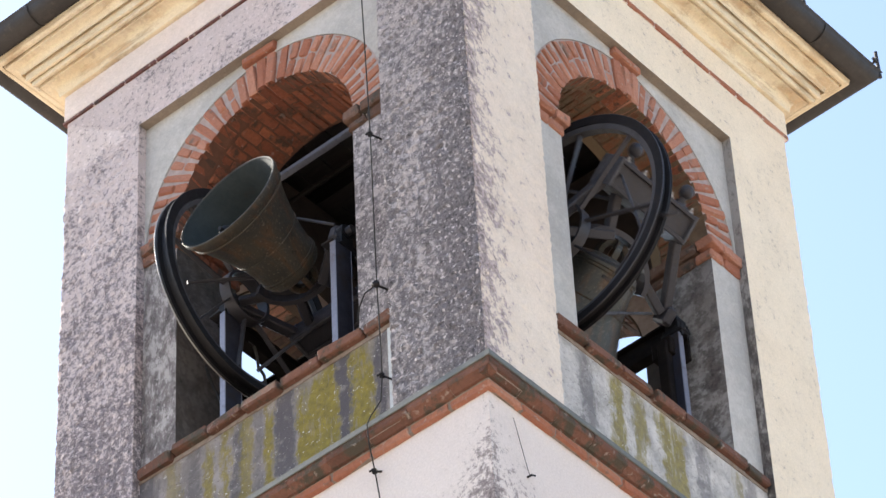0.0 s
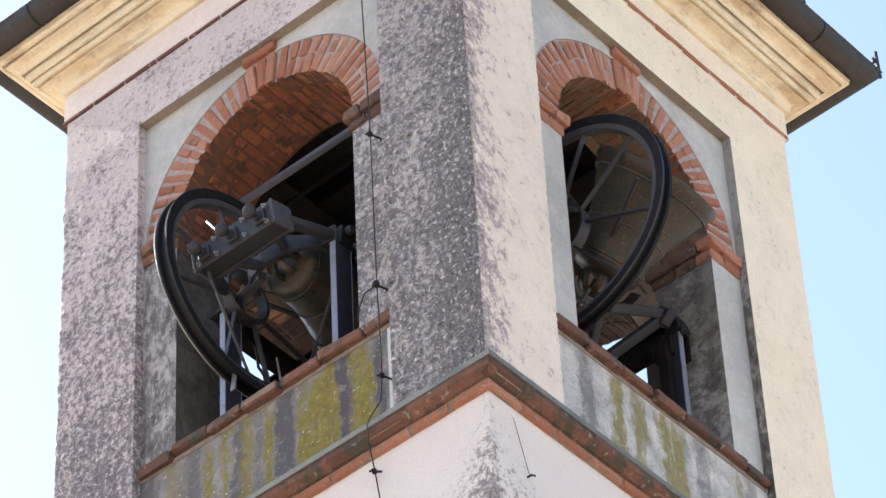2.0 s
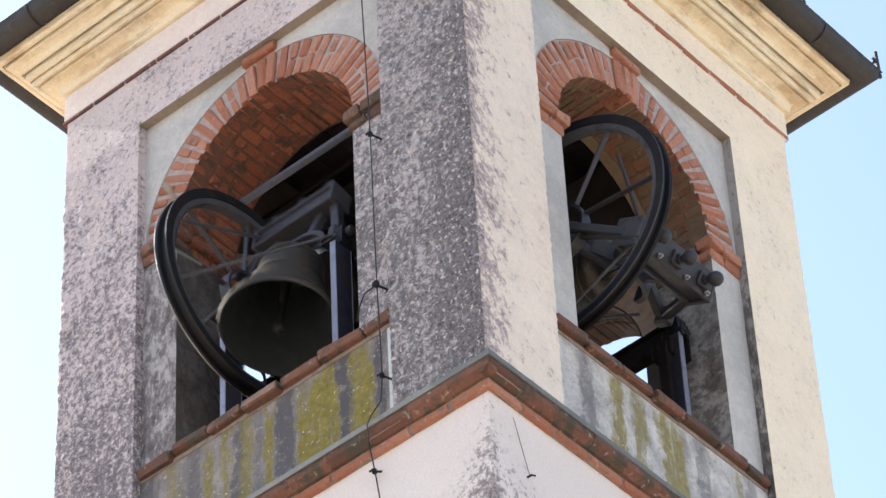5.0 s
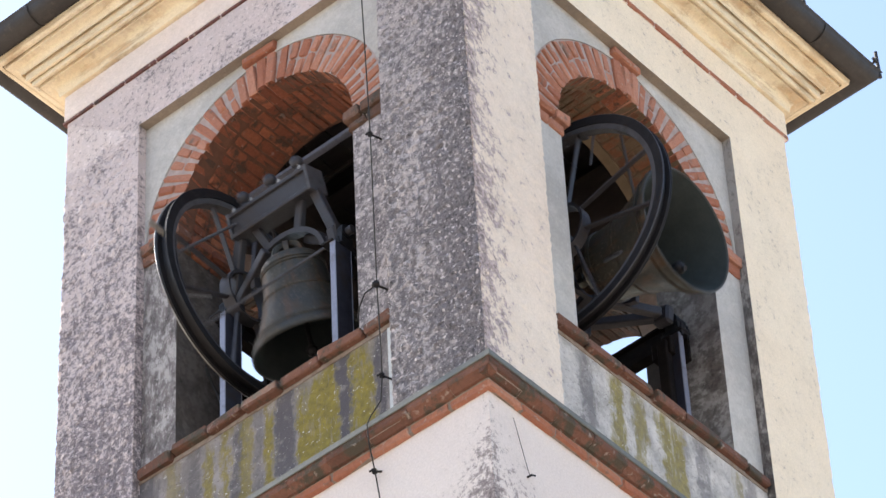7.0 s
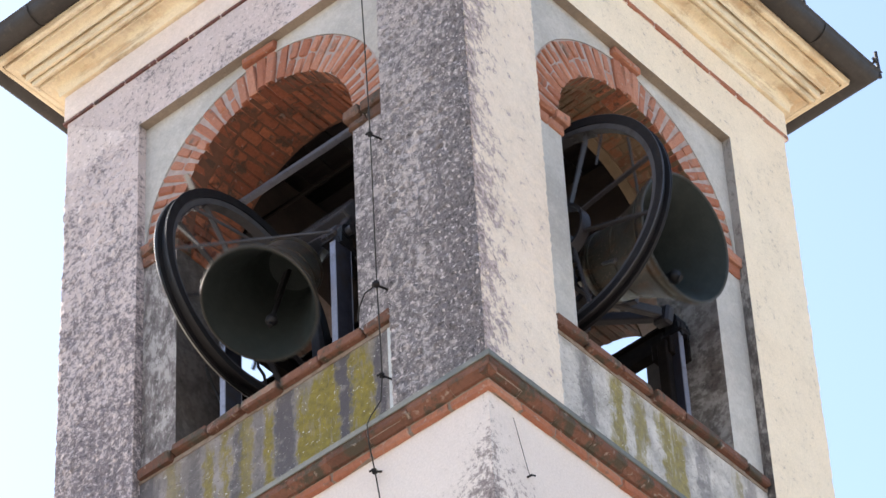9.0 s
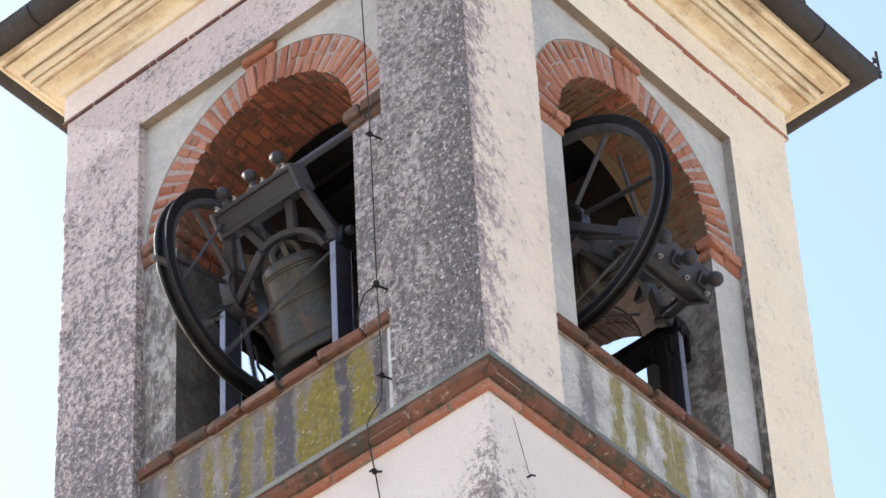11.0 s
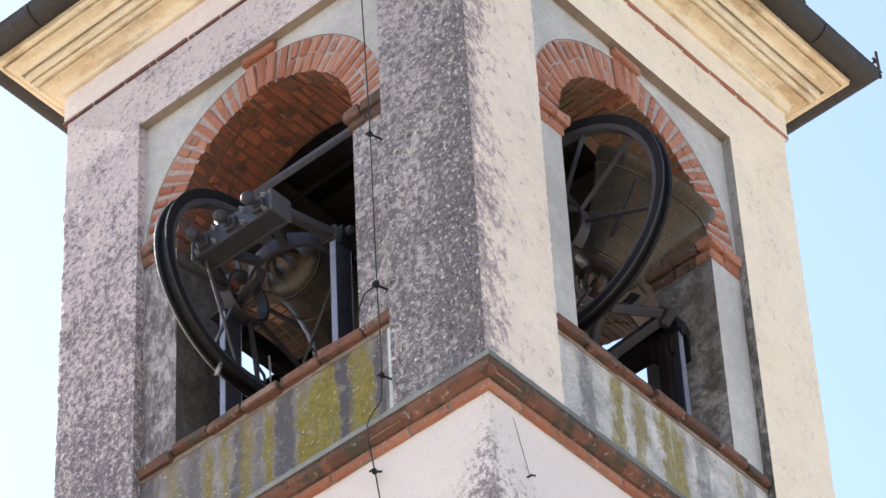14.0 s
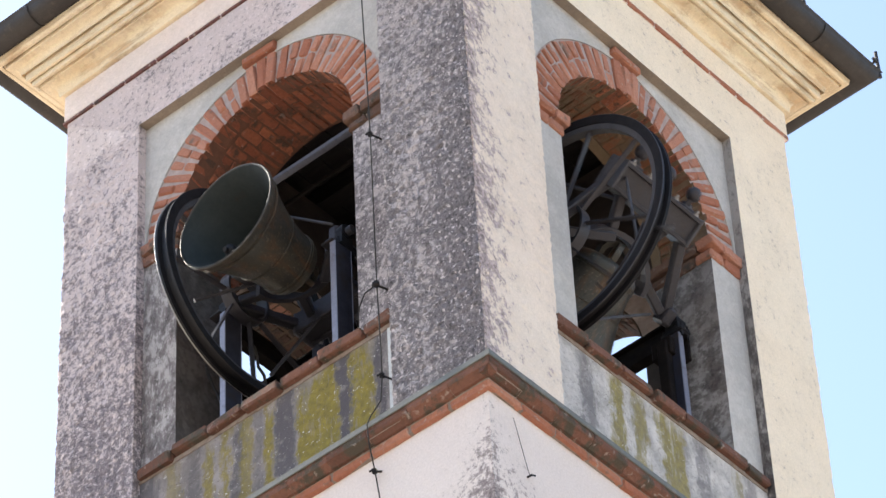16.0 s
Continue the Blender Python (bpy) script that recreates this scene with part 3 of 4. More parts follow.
# ---- bells ----
def post(m, x, axle, back, flip, shift, ped, name_label):
    """A channel-section steel post from the floor up to a bearing; back: how far the bearing sits behind it, ped: height of its pedestal."""
    z1 = axle - 0.062 - ped
    top = new("bell_post")
    top.matrix_world = m
    tagged(top, name_label, "steel post", "bell frame posts")
    bm = bmesh.new()
    c = x + shift
    box(bm, (c - 0.020, -0.055, 0.22), (c + 0.020, -0.048, z1), 0.0015)
    box(bm, (c - 0.020, 0.074, 0.22), (c + 0.020, 0.081, z1), 0.0015)
    part("channel", bm, IRON_POST, top)
    # Web darker than the flange: its shaded side is put into the colour.
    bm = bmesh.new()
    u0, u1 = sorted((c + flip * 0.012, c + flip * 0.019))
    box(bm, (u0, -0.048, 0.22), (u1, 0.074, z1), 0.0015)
    part("web", bm, IRON_SHADED, top, "steel web darkened for shade")
    bm = bmesh.new()
    box(bm, (x - 0.04, -0.07, z1), (x + 0.04, back + 0.08, z1 + 0.014), 0.003)
    part("cap_plate", bm, IRON_BLACK, top)
    bm = bmesh.new()
    box(bm, (x - 0.045, back - 0.075, z1 + 0.014), (x + 0.045, back + 0.075, z1 + 0.04), 0.006)
    prism(bm, [(x - 0.04, z1 + 0.04), (x + 0.04, z1 + 0.04), (x + 0.034, axle), (x - 0.034, axle)], back - 0.045, back + 0.045)
    bmesh.ops.create_cone(bm, cap_ends=True, segments=20, radius1=0.048, radius2=0.048, depth=0.085, matrix=Matrix.Translation((x, back, axle)) @ pose(0, 0, 0, 0, 90, 0))
    box(bm, (x - 0.02, back - 0.02, axle + 0.038), (x + 0.02, back + 0.02, axle + 0.063), 0.006)
    part("bearing", bm, IRON_BLACK, top, "", True)
    for sx in (-1, 1):
        for sy in (-1, 1):
            bm = bmesh.new()
            rod(bm, (x + sx * 0.026, back + sy * 0.064, z1 - 0.02), (x + sx * 0.026, back + sy * 0.064, z1 + 0.075), 0.008, 6)
            rod(bm, (x + sx * 0.026, back + sy * 0.064, z1 + 0.025), (x + sx * 0.026, back + sy * 0.064, z1 + 0.045), 0.014, 6)
            part("bolt", bm, IRON_BLACK, top)
    bm = bmesh.new()
    for lo, hi in (((-0.035, -0.16), (0.035, -0.15)), ((-0.005, -0.15), (0.005, -0.03)), ((-0.035, -0.03), (0.035, -0.02))):
        lift, side = (0.0, 0.0) if flip > 0 else (0.195, 0.085)
        box(bm, (x + side + lo[0], 0.06, z1 + ped + lift + lo[1] * (1 + lift)), (x + side + hi[0], 2.3, z1 + ped + lift + hi[1]), 0.002)
    if flip < 0:
        for lo, hi in (((-0.088, -0.02, -0.155), (-0.03, 0.12, -0.03)), ((-0.105, 0.0, 0.22 - z1), (-0.05, 0.07, -0.06)), ((0.03, -0.06, -0.17), (0.05, 0.16, 0.03))):
            box(bm, (x + lo[0], lo[1], z1 + lo[2]), (x + hi[0], hi[1], z1 + hi[2]), 0.006)
    part("beam", bm, GREASE, top, "black steel beam running into the belfry")
    return top


def bell(m, R, d, wheel_x, wheel_r, rim_w, edge, arms, label):
    """A swinging bell about the x axis of m: bell, strap yoke, box counterweight with ball-headed bolts, rope wheel."""
    top = new("church_bell")
    top.matrix_world = m
    tagged(top, label, "bell", "swinging bells")
    k = R / 0.342
    # bell body, mouth at -d
    out = [(0.0, 0.60), (0.20, 0.60), (0.36, 0.585), (0.46, 0.56), (0.515, 0.51), (0.53, 0.45), (0.545, 0.33), (0.57, 0.20), (0.615, 0.05), (0.68, -0.10), (0.76, -0.26), (0.85, -0.42), (0.95, -0.56), (1.0, -0.62), (1.0, -0.66)]
    inn = [(0.955, -0.66), (0.90, -0.60), (0.80, -0.44), (0.70, -0.27), (0.62, -0.10), (0.555, 0.05), (0.50, 0.25), (0.47, 0.42), (0.40, 0.50), (0.0, 0.53)]
    H = 1.26
    scale_h = (d + 0.05 * k) / H
    bm = bmesh.new()
    rings = lathe(bm, [(max(r, 0.002) * R, -d + (z + 0.66) * scale_h) for r, z in out + inn], 56)
    bm.faces.new(rings[0])
    bm.faces.new(list(reversed(rings[-1])))
    bm.faces.ensure_lookup_table()
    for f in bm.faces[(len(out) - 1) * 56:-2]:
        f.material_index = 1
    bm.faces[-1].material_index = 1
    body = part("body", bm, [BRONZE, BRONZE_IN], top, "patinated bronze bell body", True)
    for zz, rr in ((-0.50, 0.915), (0.44, 0.535), (0.40, 0.54), (0.02, 0.627)):
        bm = bmesh.new()
        h = -d + (zz + 0.66) * scale_h
        lathe(bm, [(rr * R - 0.004, h - 0.006), (rr * R + 0.006, h - 0.004), (rr * R + 0.006, h + 0.004), (rr * R - 0.004, h + 0.006)], 48, "z", True)
        part("moulding", bm, BRONZE, body, "", True)
    # Rounded ring for the pale mouth edge, also added for its sun glint.
    bm = bmesh.new()
    lathe(bm, [(0.984 * R + 0.017 * R * math.cos(a), -d - 0.001 + 0.005 * math.sin(a)) for a in [math.pi * i / 4 for i in range(8)]], 56, "z", True)
    part("lip", bm, LIP_BRONZE, body, "paler bronze lip ring with a glint", True)
    crown = 0.05 * k
    for a in range(6):
        bm = bmesh.new()
        t = a * math.pi / 3
        c, s = math.cos(t), math.sin(t)
        strap(bm, [(c * rr * k, s * rr * k, crown + hh * k) for rr, hh in ((0.085, -0.01), (0.09, 0.03), (0.075, 0.065), (0.045, 0.085), (0.02, 0.09))], 0.03 * k, 0.03 * k, (-s, c, 0))
        part("canon", bm, BRONZE, body, "", True)
    clap = part("clapper", clapper_mesh(k, d), IRON_BLACK, top, "iron clapper", True)
    clap.location = (0, 0, crown - 0.1 * k)
    # yoke
    hb = 0.29 * k
    zb0, zb1 = 0.335 * k, 0.49 * k
    bm = bmesh.new()
    box(bm, (-hb, -0.075 * k, zb1 - 0.025), (hb, 0.075 * k, zb1), 0.004)
    box(bm, (-hb, -0.075 * k, zb0), (hb, 0.075 * k, zb0 + 0.025), 0.004)
    box(bm, (-hb, -0.058 * k, zb0 + 0.025), (hb, 0.058 * k, zb1 - 0.025), 0.002)
    part("counterweight", bm, IRON, top, "heavy iron counterweight beam")
    # End plates get a lighter grey that stands for sunlight on them.
    for s in (-1, 1):
        bm = bmesh.new()
        box(bm, (s * (hb + 0.002) - 0.010, -0.078 * k, zb0 - 0.004), (s * (hb + 0.002) + 0.010, 0.078 * k, zb1 + 0.006), 0.004)
        part("end_plate", bm, IRON_GREY, top, "end plate lightened as sunlit")
    for x in (-0.25, -0.12, 0.09, 0.25):
        for y in (-0.05, 0.05):
            bm = bmesh.new()
            rod(bm, (x * k, y * k, zb1 - 0.002), (x * k, y * k, zb1 + 0.030 * k), 0.007 * k, 8)
            rod(bm, (x * k, y * k, zb1), (x * k, y * k, zb1 + 0.014 * k), 0.015 * k, 6)
            part("nut", bm, BRIGHT_STEEL, top, "bright steel nut on a stud")
    for x in (-0.205, 0.0, 0.205):
        bm = bmesh.new()
        rod(bm, (x * k, 0, zb1), (x * k, 0, zb1 + 0.07 * k), 0.018 * k, 10)
        box(bm, (x * k - 0.04 * k, -0.04 * k, zb1), (x * k + 0.04 * k, 0.04 * k, zb1 + 0.022), 0.006)
        rod(bm, (x * k, 0, zb1 + 0.022), (x * k, 0, zb1 + 0.040), 0.030 * k, 6)
        ball(bm, (x * k, 0, zb1 + 0.09 * k), 0.040 * k)
        part("ball_bolt", bm, IRON, top, "ball-headed iron bolt", True)
    for s, arm in zip((-1, 1), arms):
        bm = bmesh.new()
        rod(bm, (s * (arm - 0.01), 0, -0.02), (s * (hb - 0.03), 0, zb0 + 0.08 * k), flat=(0.055, 0.06))
        box(bm, (s * (arm - 0.02) - 0.035, -0.06, -0.05), (s * (arm - 0.02) + 0.035, 0.06, 0.06), 0.015)
        part("arm", bm, IRON, top, "iron yoke arm")
        bm = bmesh.new()
        rod(bm, (s * (arm - 0.06), 0, 0), (s * (arm + 0.09), 0, 0), 0.026, 14)
        part("gudgeon", bm, IRON, top)
        bm = bmesh.new()
        rod(bm, (s * 0.1 * k, 0, crown + 0.12 * k), (s * 0.17 * k, 0, zb0 + 0.01), flat=(0.05 * k, 0.05 * k))
        part("strut", bm, IRON, top)
        bm = bmesh.new()
        rod(bm, (s * 0.1 * k, s * 0.06, crown + 0.1 * k), (s * (arm - 0.06), 0, 0.0), flat=(0.05 * k, 0.05 * k))
        part("strut", bm, IRON, top)
    bm = bmesh.new()
    strap(bm, [(0.26 * k * math.cos(a), 0, crown - 0.05 * k + 0.19 * k * math.sin(a)) for a in [math.pi * i / 16 for i in range(17)]], 0.085 * k, 0.03 * k)
    part("crown_strap", bm, IRON, top, "bent iron strap over the crown")
    # wheel
    wh = part("wheel", wheel_rim(wheel_r, rim_w), IRON_BLACK, top, "grooved dark iron rope wheel", True)
    wh.location = (wheel_x, 0, 0)
    bm = bmesh.new()
    lathe(bm, [(wheel_r - 0.050, -0.75 * rim_w), (wheel_r - 0.050, 0.75 * rim_w), (wheel_r - 0.058, 0.8 * rim_w), (wheel_r - 0.085, 0.62 * rim_w), (wheel_r - 0.085, -0.62 * rim_w), (wheel_r - 0.058, -0.8 * rim_w)], 96, "x", True)
    part("felloe", bm, IRON_GREY, wh, "dusty grey inner ring of the wheel", True)
    # Bead along the flange, in brighter metal, adds the edge's sun glint.
    for sx in (-1, 1):
        bm = bmesh.new()
        lathe(bm, [(wheel_r + 0.0035 * math.cos(a), sx * (rim_w - 0.004) + 0.0045 * math.sin(a)) for a in [math.pi * i / 4 for i in range(8)]], 96, "x", True)
        part("rim_edge", bm, edge if sx < 0 else IRON_BLACK, wh, "flange edge bead for a glint" if sx < 0 else "", True)
    bm = bmesh.new()
    strap(bm, [(0, (wheel_r - 0.090) * math.cos(a), (wheel_r - 0.090) * math.sin(a)) for a in [radians(158 + 5 * i) for i in range(8)]], 0.07, 0.008, (1, 0, 0))
    part("splice_plate", bm, IRON, wh, "bolted splice plate inside the rim")
    for i in range(4):
        for sx in (-0.02, 0.02):
            bm = bmesh.new()
            a = radians(162 + 9 * i)
            rod(bm, (sx, (wheel_r - 0.104) * math.cos(a), (wheel_r - 0.104) * math.sin(a)), (sx, (wheel_r - 0.084) * math.cos(a), (wheel_r - 0.084) * math.sin(a)), 0.008, 6)
            part("bolt", bm, edge, wh)
    bm = bmesh.new()
    c, q = math.cos(radians(160)), math.sin(radians(160))
    rod(bm, (0.01, (wheel_r - 0.07) * c, (wheel_r - 0.07) * q), (0.02, (wheel_r + 0.11) * c, (wheel_r + 0.11) * q), flat=(0.034, 0.009))
    part("tab", bm, edge, wh, "flat steel tab bolted to the rim")
    bm = bmesh.new()
    c, q = math.cos(radians(196)), math.sin(radians(196))
    rod(bm, (0.02, (wheel_r - 0.05) * c, (wheel_r - 0.05) * q), (0.05, (wheel_r - 0.28) * c, (wheel_r - 0.20) * q), 0.006, 8)
    part("rope_pin", bm, edge, wh, "thin steel pin")
    bm = bmesh.new()
    rh = 0.23 * wheel_r
    lathe(bm, [(rh - 0.006, -0.034), (rh + 0.012, -0.036), (rh + 0.012, 0.036), (rh - 0.006, 0.034)], 32, "x", True)
    part("hub_ring", bm, IRON, wh, "", True)
    for i in range(8):
        a = math.pi / 4 * i + 0.2
        bm = bmesh.new()
        off = 0.12 if i % 2 else -0.05
        rod(bm, (0, rh * math.cos(a - off), rh * math.sin(a - off)), (0, (wheel_r - 0.05) * math.cos(a + off), (wheel_r - 0.05) * math.sin(a + off)), flat=(0.03, 0.012))
        part("spoke", bm, IRON, wh)
    sgn = 1 if wheel_x < 0 else -1
    for y, z in ((0.5, 0.25), (0.35, -0.45)):
        bm = bmesh.new()
        rod(bm, (0, y * wheel_r * 1.3, z * wheel_r * 1.3), (sgn * 0.30 * k, 0, (zb0 + 0.03) if z > 0 else 0.02), 0.011, 8)
        part("brace", bm, IRON, wh)
    for a, c in (((0.02, -0.86, 0.15), (0.105 * k, -0.03, zb0 + 0.10 * k)), ((0.03, -0.72, -0.51), (0.35 * k - wheel_x, -0.06, -0.05))):
        bm = bmesh.new()
        rod(bm, (a[0], a[1] * wheel_r, a[2] * wheel_r), c, 0.009, 8)
        part("tie_bar", bm, IRON_GREY, wh, "long thin iron tie bar")
    return top, clap


def clapper_mesh(k, d):
    bm = bmesh.new()
    n = d + 0.02
    rod(bm, (0, 0, 0), (0, 0, -n + 0.08), 0.014 * k, 10)
    ball(bm, (0, 0, -n + 0.06), 0.036 * k)
    rod(bm, (0, 0, -n + 0.05), (0, 0, -n + 0.005), 0.014 * k, 10)
    return bm


def wheel_rim(r, w):
    bm = bmesh.new()
    lathe(bm, [(r, -w), (r, -w * 0.55), (r - 0.028, -w * 0.4), (r - 0.028, w * 0.4), (r, w * 0.55), (r, w), (r - 0.052, w * 0.9), (r - 0.052, -w * 0.9)], 96, "x", True)
    return bm


def pendulum(t, amp, period, peak, centre=0.0):
    """Angle of a free pendulum of that amplitude (degrees) and period that peaks at the time peak."""
    A = radians(amp)
    tau = (t - peak) % period
    tau = min(tau, period - tau)
    # exact quarter time for unit stiffness
    s = math.sin(A / 2)
    a, g = 1.0, math.sqrt(1 - s * s)
    for _ in range(12):
        a, g = (a + g) / 2, math.sqrt(a * g)
    T = 2 * math.pi / a
    w, th, n = 0.0, A, 400
    h = tau / period * T / n
    for _ in range(n):
        w -= math.sin(th) * h
        th += w * h
    return math.degrees(th) + centre


PX, PY, PZ = -1.495, 0.228, 1.837       # axis of the south bell
QX, QY, QZ = -0.297, 1.498, 1.914       # axis of the east bell
AXIS_S = UP @ Matrix.Translation((PX, PY, PZ))
AXIS_E = UP @ Matrix.Translation((QX, QY, QZ)) @ pose(0, 0, 0, 0, 0, 90)
bell_s, clap_s = bell(AXIS_S, 0.341, 0.535, -0.36, 0.672, 0.048, BRIGHT_STEEL, (0.46, 0.36), "patinated bronze bell with iron yoke, swinging in the south arch")
bell_e, clap_e = bell(AXIS_E, 0.381, 0.575, -0.385, 0.754, 0.040, IRON, (0.50, 0.55), "larger patinated bronze bell with iron yoke, swinging in the east arch")
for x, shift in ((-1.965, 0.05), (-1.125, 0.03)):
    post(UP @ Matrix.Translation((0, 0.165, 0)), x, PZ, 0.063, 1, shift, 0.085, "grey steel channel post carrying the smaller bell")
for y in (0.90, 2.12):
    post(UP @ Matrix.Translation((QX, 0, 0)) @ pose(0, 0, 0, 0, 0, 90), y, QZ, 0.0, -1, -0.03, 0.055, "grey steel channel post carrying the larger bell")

# tie beam across the inner head of the south arch
bm = bmesh.new()
box(bm, (PIER, 0.406, 2.850), (W - PIER, 0.413, 2.876), 0.001)
box(bm, (PIER, 0.413, 2.848), (W - PIER, 0.445, 2.855), 0.001)
tb = obj("tie_beam", bm, IRON_TIE)
tb.matrix_world = FACES["south"]
tagged(tb, "grey steel angle tie beam across the arch head", "beam")
bm = bmesh.new()
rod(bm, (-2.63, 0.85, 3.18), (-0.47, 0.85, 3.18), 0.014, 12)
tr = obj("tie_rod", bm, GREASE, None, True)
tr.matrix_world = UP
tagged(tr, "dark round iron tie rod crossing the belfry", "tie rod")


# ---- brickwork ----
BRICK_CACHE = {}


def brick_mesh(size, variant):
    """A worn brick centred on its origin; alike bricks share their mesh."""
    key = (*[round(q, 3) for q in size], variant)
    if key not in BRICK_CACHE:
        bm = bmesh.new()
        rng = random.Random(repr(key))
        box(bm, [-q / 2 for q in size], [q / 2 for q in size], min(size) * 0.15)
        for q in bm.verts:
            q.co += Vector([rng.uniform(-1, 1) * 0.0056 * min(1.0, (min(size) / 0.05) ** 2) for _ in range(3)])
        bmesh.ops.recalc_face_normals(bm, faces=bm.faces)
        me = bpy.data.meshes.new("brick")
        bm.to_mesh(me)
        bm.free()
        BRICK_CACHE[key] = me
    return BRICK_CACHE[key]


def brick(parent, size, place, material, turn=(0, 0, 0), name="brick", under=None):
    me = brick_mesh(size, random.randrange(4))
    key = (me.name, material.name, bool(under))
    if key not in BRICK_CACHE:
        me2 = me.copy()
        me2.materials.append(material)
        # Downward faces take the shade-darkened brick.
        if under:
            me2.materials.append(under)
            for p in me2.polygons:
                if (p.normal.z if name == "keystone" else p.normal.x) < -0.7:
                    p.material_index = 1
        BRICK_CACHE[key] = me2
    ob = new(name, BRICK_CACHE[key])
    ob.parent = parent
    ob.matrix_local = pose(*place, *turn)
    return ob


def arch(nm, front):
    wall = WALLS[nm]
    under = {"south": BRICK_SOFFIT, "east": BRICK_SOFFIT_E}.get(nm, BRICK_FAR)
    bm = bmesh.new()
    pts = [(MID + (RO - 0.001) * math.cos(a), ZS + (RO - 0.001) * math.sin(a)) for a in [math.pi * i / 40 for i in range(41)]]
    pts += [(MID + (RI + 0.004) * math.cos(a), ZS + (RI + 0.004) * math.sin(a)) for a in [math.pi - math.pi * i / 40 for i in range(41)]]
    k = len(pts)
    a = [bm.verts.new((u, REC + 0.008, z)) for u, z in pts]
    c = [bm.verts.new((u, TH[nm], z)) for u, z in pts]
    for i in range(40):
        bm.faces.new((a[i], a[i + 1], a[k - 2 - i], a[k - 1 - i]))
        bm.faces.new((c[i], c[k - 1 - i], c[k - 2 - i], c[i + 1]))
    for i in range(k):
        bm.faces.new((a[i], c[i], c[(i + 1) % k], a[(i + 1) % k]))
    # Intrados mortar gets its own darker colour, which paints the soffit's shade.
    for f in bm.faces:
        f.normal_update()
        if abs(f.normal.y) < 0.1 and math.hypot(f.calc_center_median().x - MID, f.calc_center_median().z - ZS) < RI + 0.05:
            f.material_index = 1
    part("arch_mortar", bm, [MORTAR, SOFFIT_MORTAR_E if nm == "east" else SOFFIT_MORTAR if front else EDGE_PLASTER], wall, "lime mortar bed of the arch")
    deep = 0.535 if nm == "south" else 0.405
    bm = bmesh.new()
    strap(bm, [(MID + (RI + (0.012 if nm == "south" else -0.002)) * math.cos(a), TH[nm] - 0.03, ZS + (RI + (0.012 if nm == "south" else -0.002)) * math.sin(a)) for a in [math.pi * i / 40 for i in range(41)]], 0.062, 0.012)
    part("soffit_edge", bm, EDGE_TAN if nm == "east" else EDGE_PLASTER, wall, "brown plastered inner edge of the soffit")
    n = 31
    for i in range(n):
        t = math.pi * (i + 0.5) / n
        deg = math.degrees(t)
        cu, su = math.cos(t), math.sin(t)
        jig = random.uniform(-0.8, 0.8)

        def at(r, v):
            return (MID + r * cu, v, ZS + r * su)
        if front and not 14 <= i <= 16:
            dv = REC + 0.058 + random.uniform(-0.004, 0.004)
            th = random.choice((0.046, 0.051, 0.056))
            if (i + (random.random() < 0.2)) % 2:
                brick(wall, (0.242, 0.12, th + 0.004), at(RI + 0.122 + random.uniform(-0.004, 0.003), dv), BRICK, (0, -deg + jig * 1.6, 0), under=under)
            else:
                cut = random.choice((0.10, 0.114, 0.126))
                brick(wall, (cut, 0.12, th), at(RI + 0.001 + cut / 2, dv), BRICK, (0, -deg + jig * 2, 0), under=under)
                brick(wall, (0.228 - cut, 0.12, th + 0.006), at(RI + cut + 0.013 + (0.228 - cut) / 2, dv + random.uniform(-0.003, 0.003)), BRICK, (0, -deg - jig * 2, 0))
        # Far soffits: most bricks coloured as in shadow, a few brighter as sunlit.
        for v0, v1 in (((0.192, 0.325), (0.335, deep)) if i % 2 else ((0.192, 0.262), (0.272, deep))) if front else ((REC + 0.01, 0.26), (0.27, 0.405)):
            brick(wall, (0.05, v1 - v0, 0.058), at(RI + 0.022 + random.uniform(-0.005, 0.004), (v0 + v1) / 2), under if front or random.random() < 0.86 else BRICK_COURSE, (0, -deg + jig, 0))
    if not front:
        return
    # keystone: three voussoirs, proud of the ring, under a projecting cap
    for du, w in ((-0.072, 0.066), (0.0, 0.068), (0.072, 0.066)):
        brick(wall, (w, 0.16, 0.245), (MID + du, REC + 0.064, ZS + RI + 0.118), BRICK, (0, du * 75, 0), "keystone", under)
    brick(wall, (0.25, 0.12, 0.06), (MID - 0.005, 0.085, ZR - 0.034), BRICK, (0, 0, 0), "keystone_cap")
    # imposts, on the field and returned into the reveal
    for s in (-1, 1):
        for z0, z1, pj in ((2.352, 2.418, 0.018), (2.426, 2.497, 0.045)):
            e = OPEN - pj
            u1 = MID + s * (W / 2 - PIER - 0.003)
            u0 = MID + s * e
            um = MID + s * (e + 0.125)
            zc, hh = (z0 + z1) / 2, z1 - z0
            for a, c in ((u0, um), (um + s * 0.008, u1)):
                brick(wall, (abs(c - a), 0.12, hh), ((a + c) / 2, REC - pj + 0.06, zc), BRICK_DIRTY if nm == "south" and s > 0 else BRICK_COURSE if nm == "south" else BRICK, (0, random.uniform(-0.6, 0.6), 0))
            for v0, v1 in ((REC - pj + 0.127, 0.315), (0.325, TH[nm] + pj)):
                brick(wall, (0.12, v1 - v0, hh), (MID + s * (e + 0.06), (v0 + v1) / 2, zc), BRICK_SOFFIT if nm == "south" else BRICK_DIRTY)


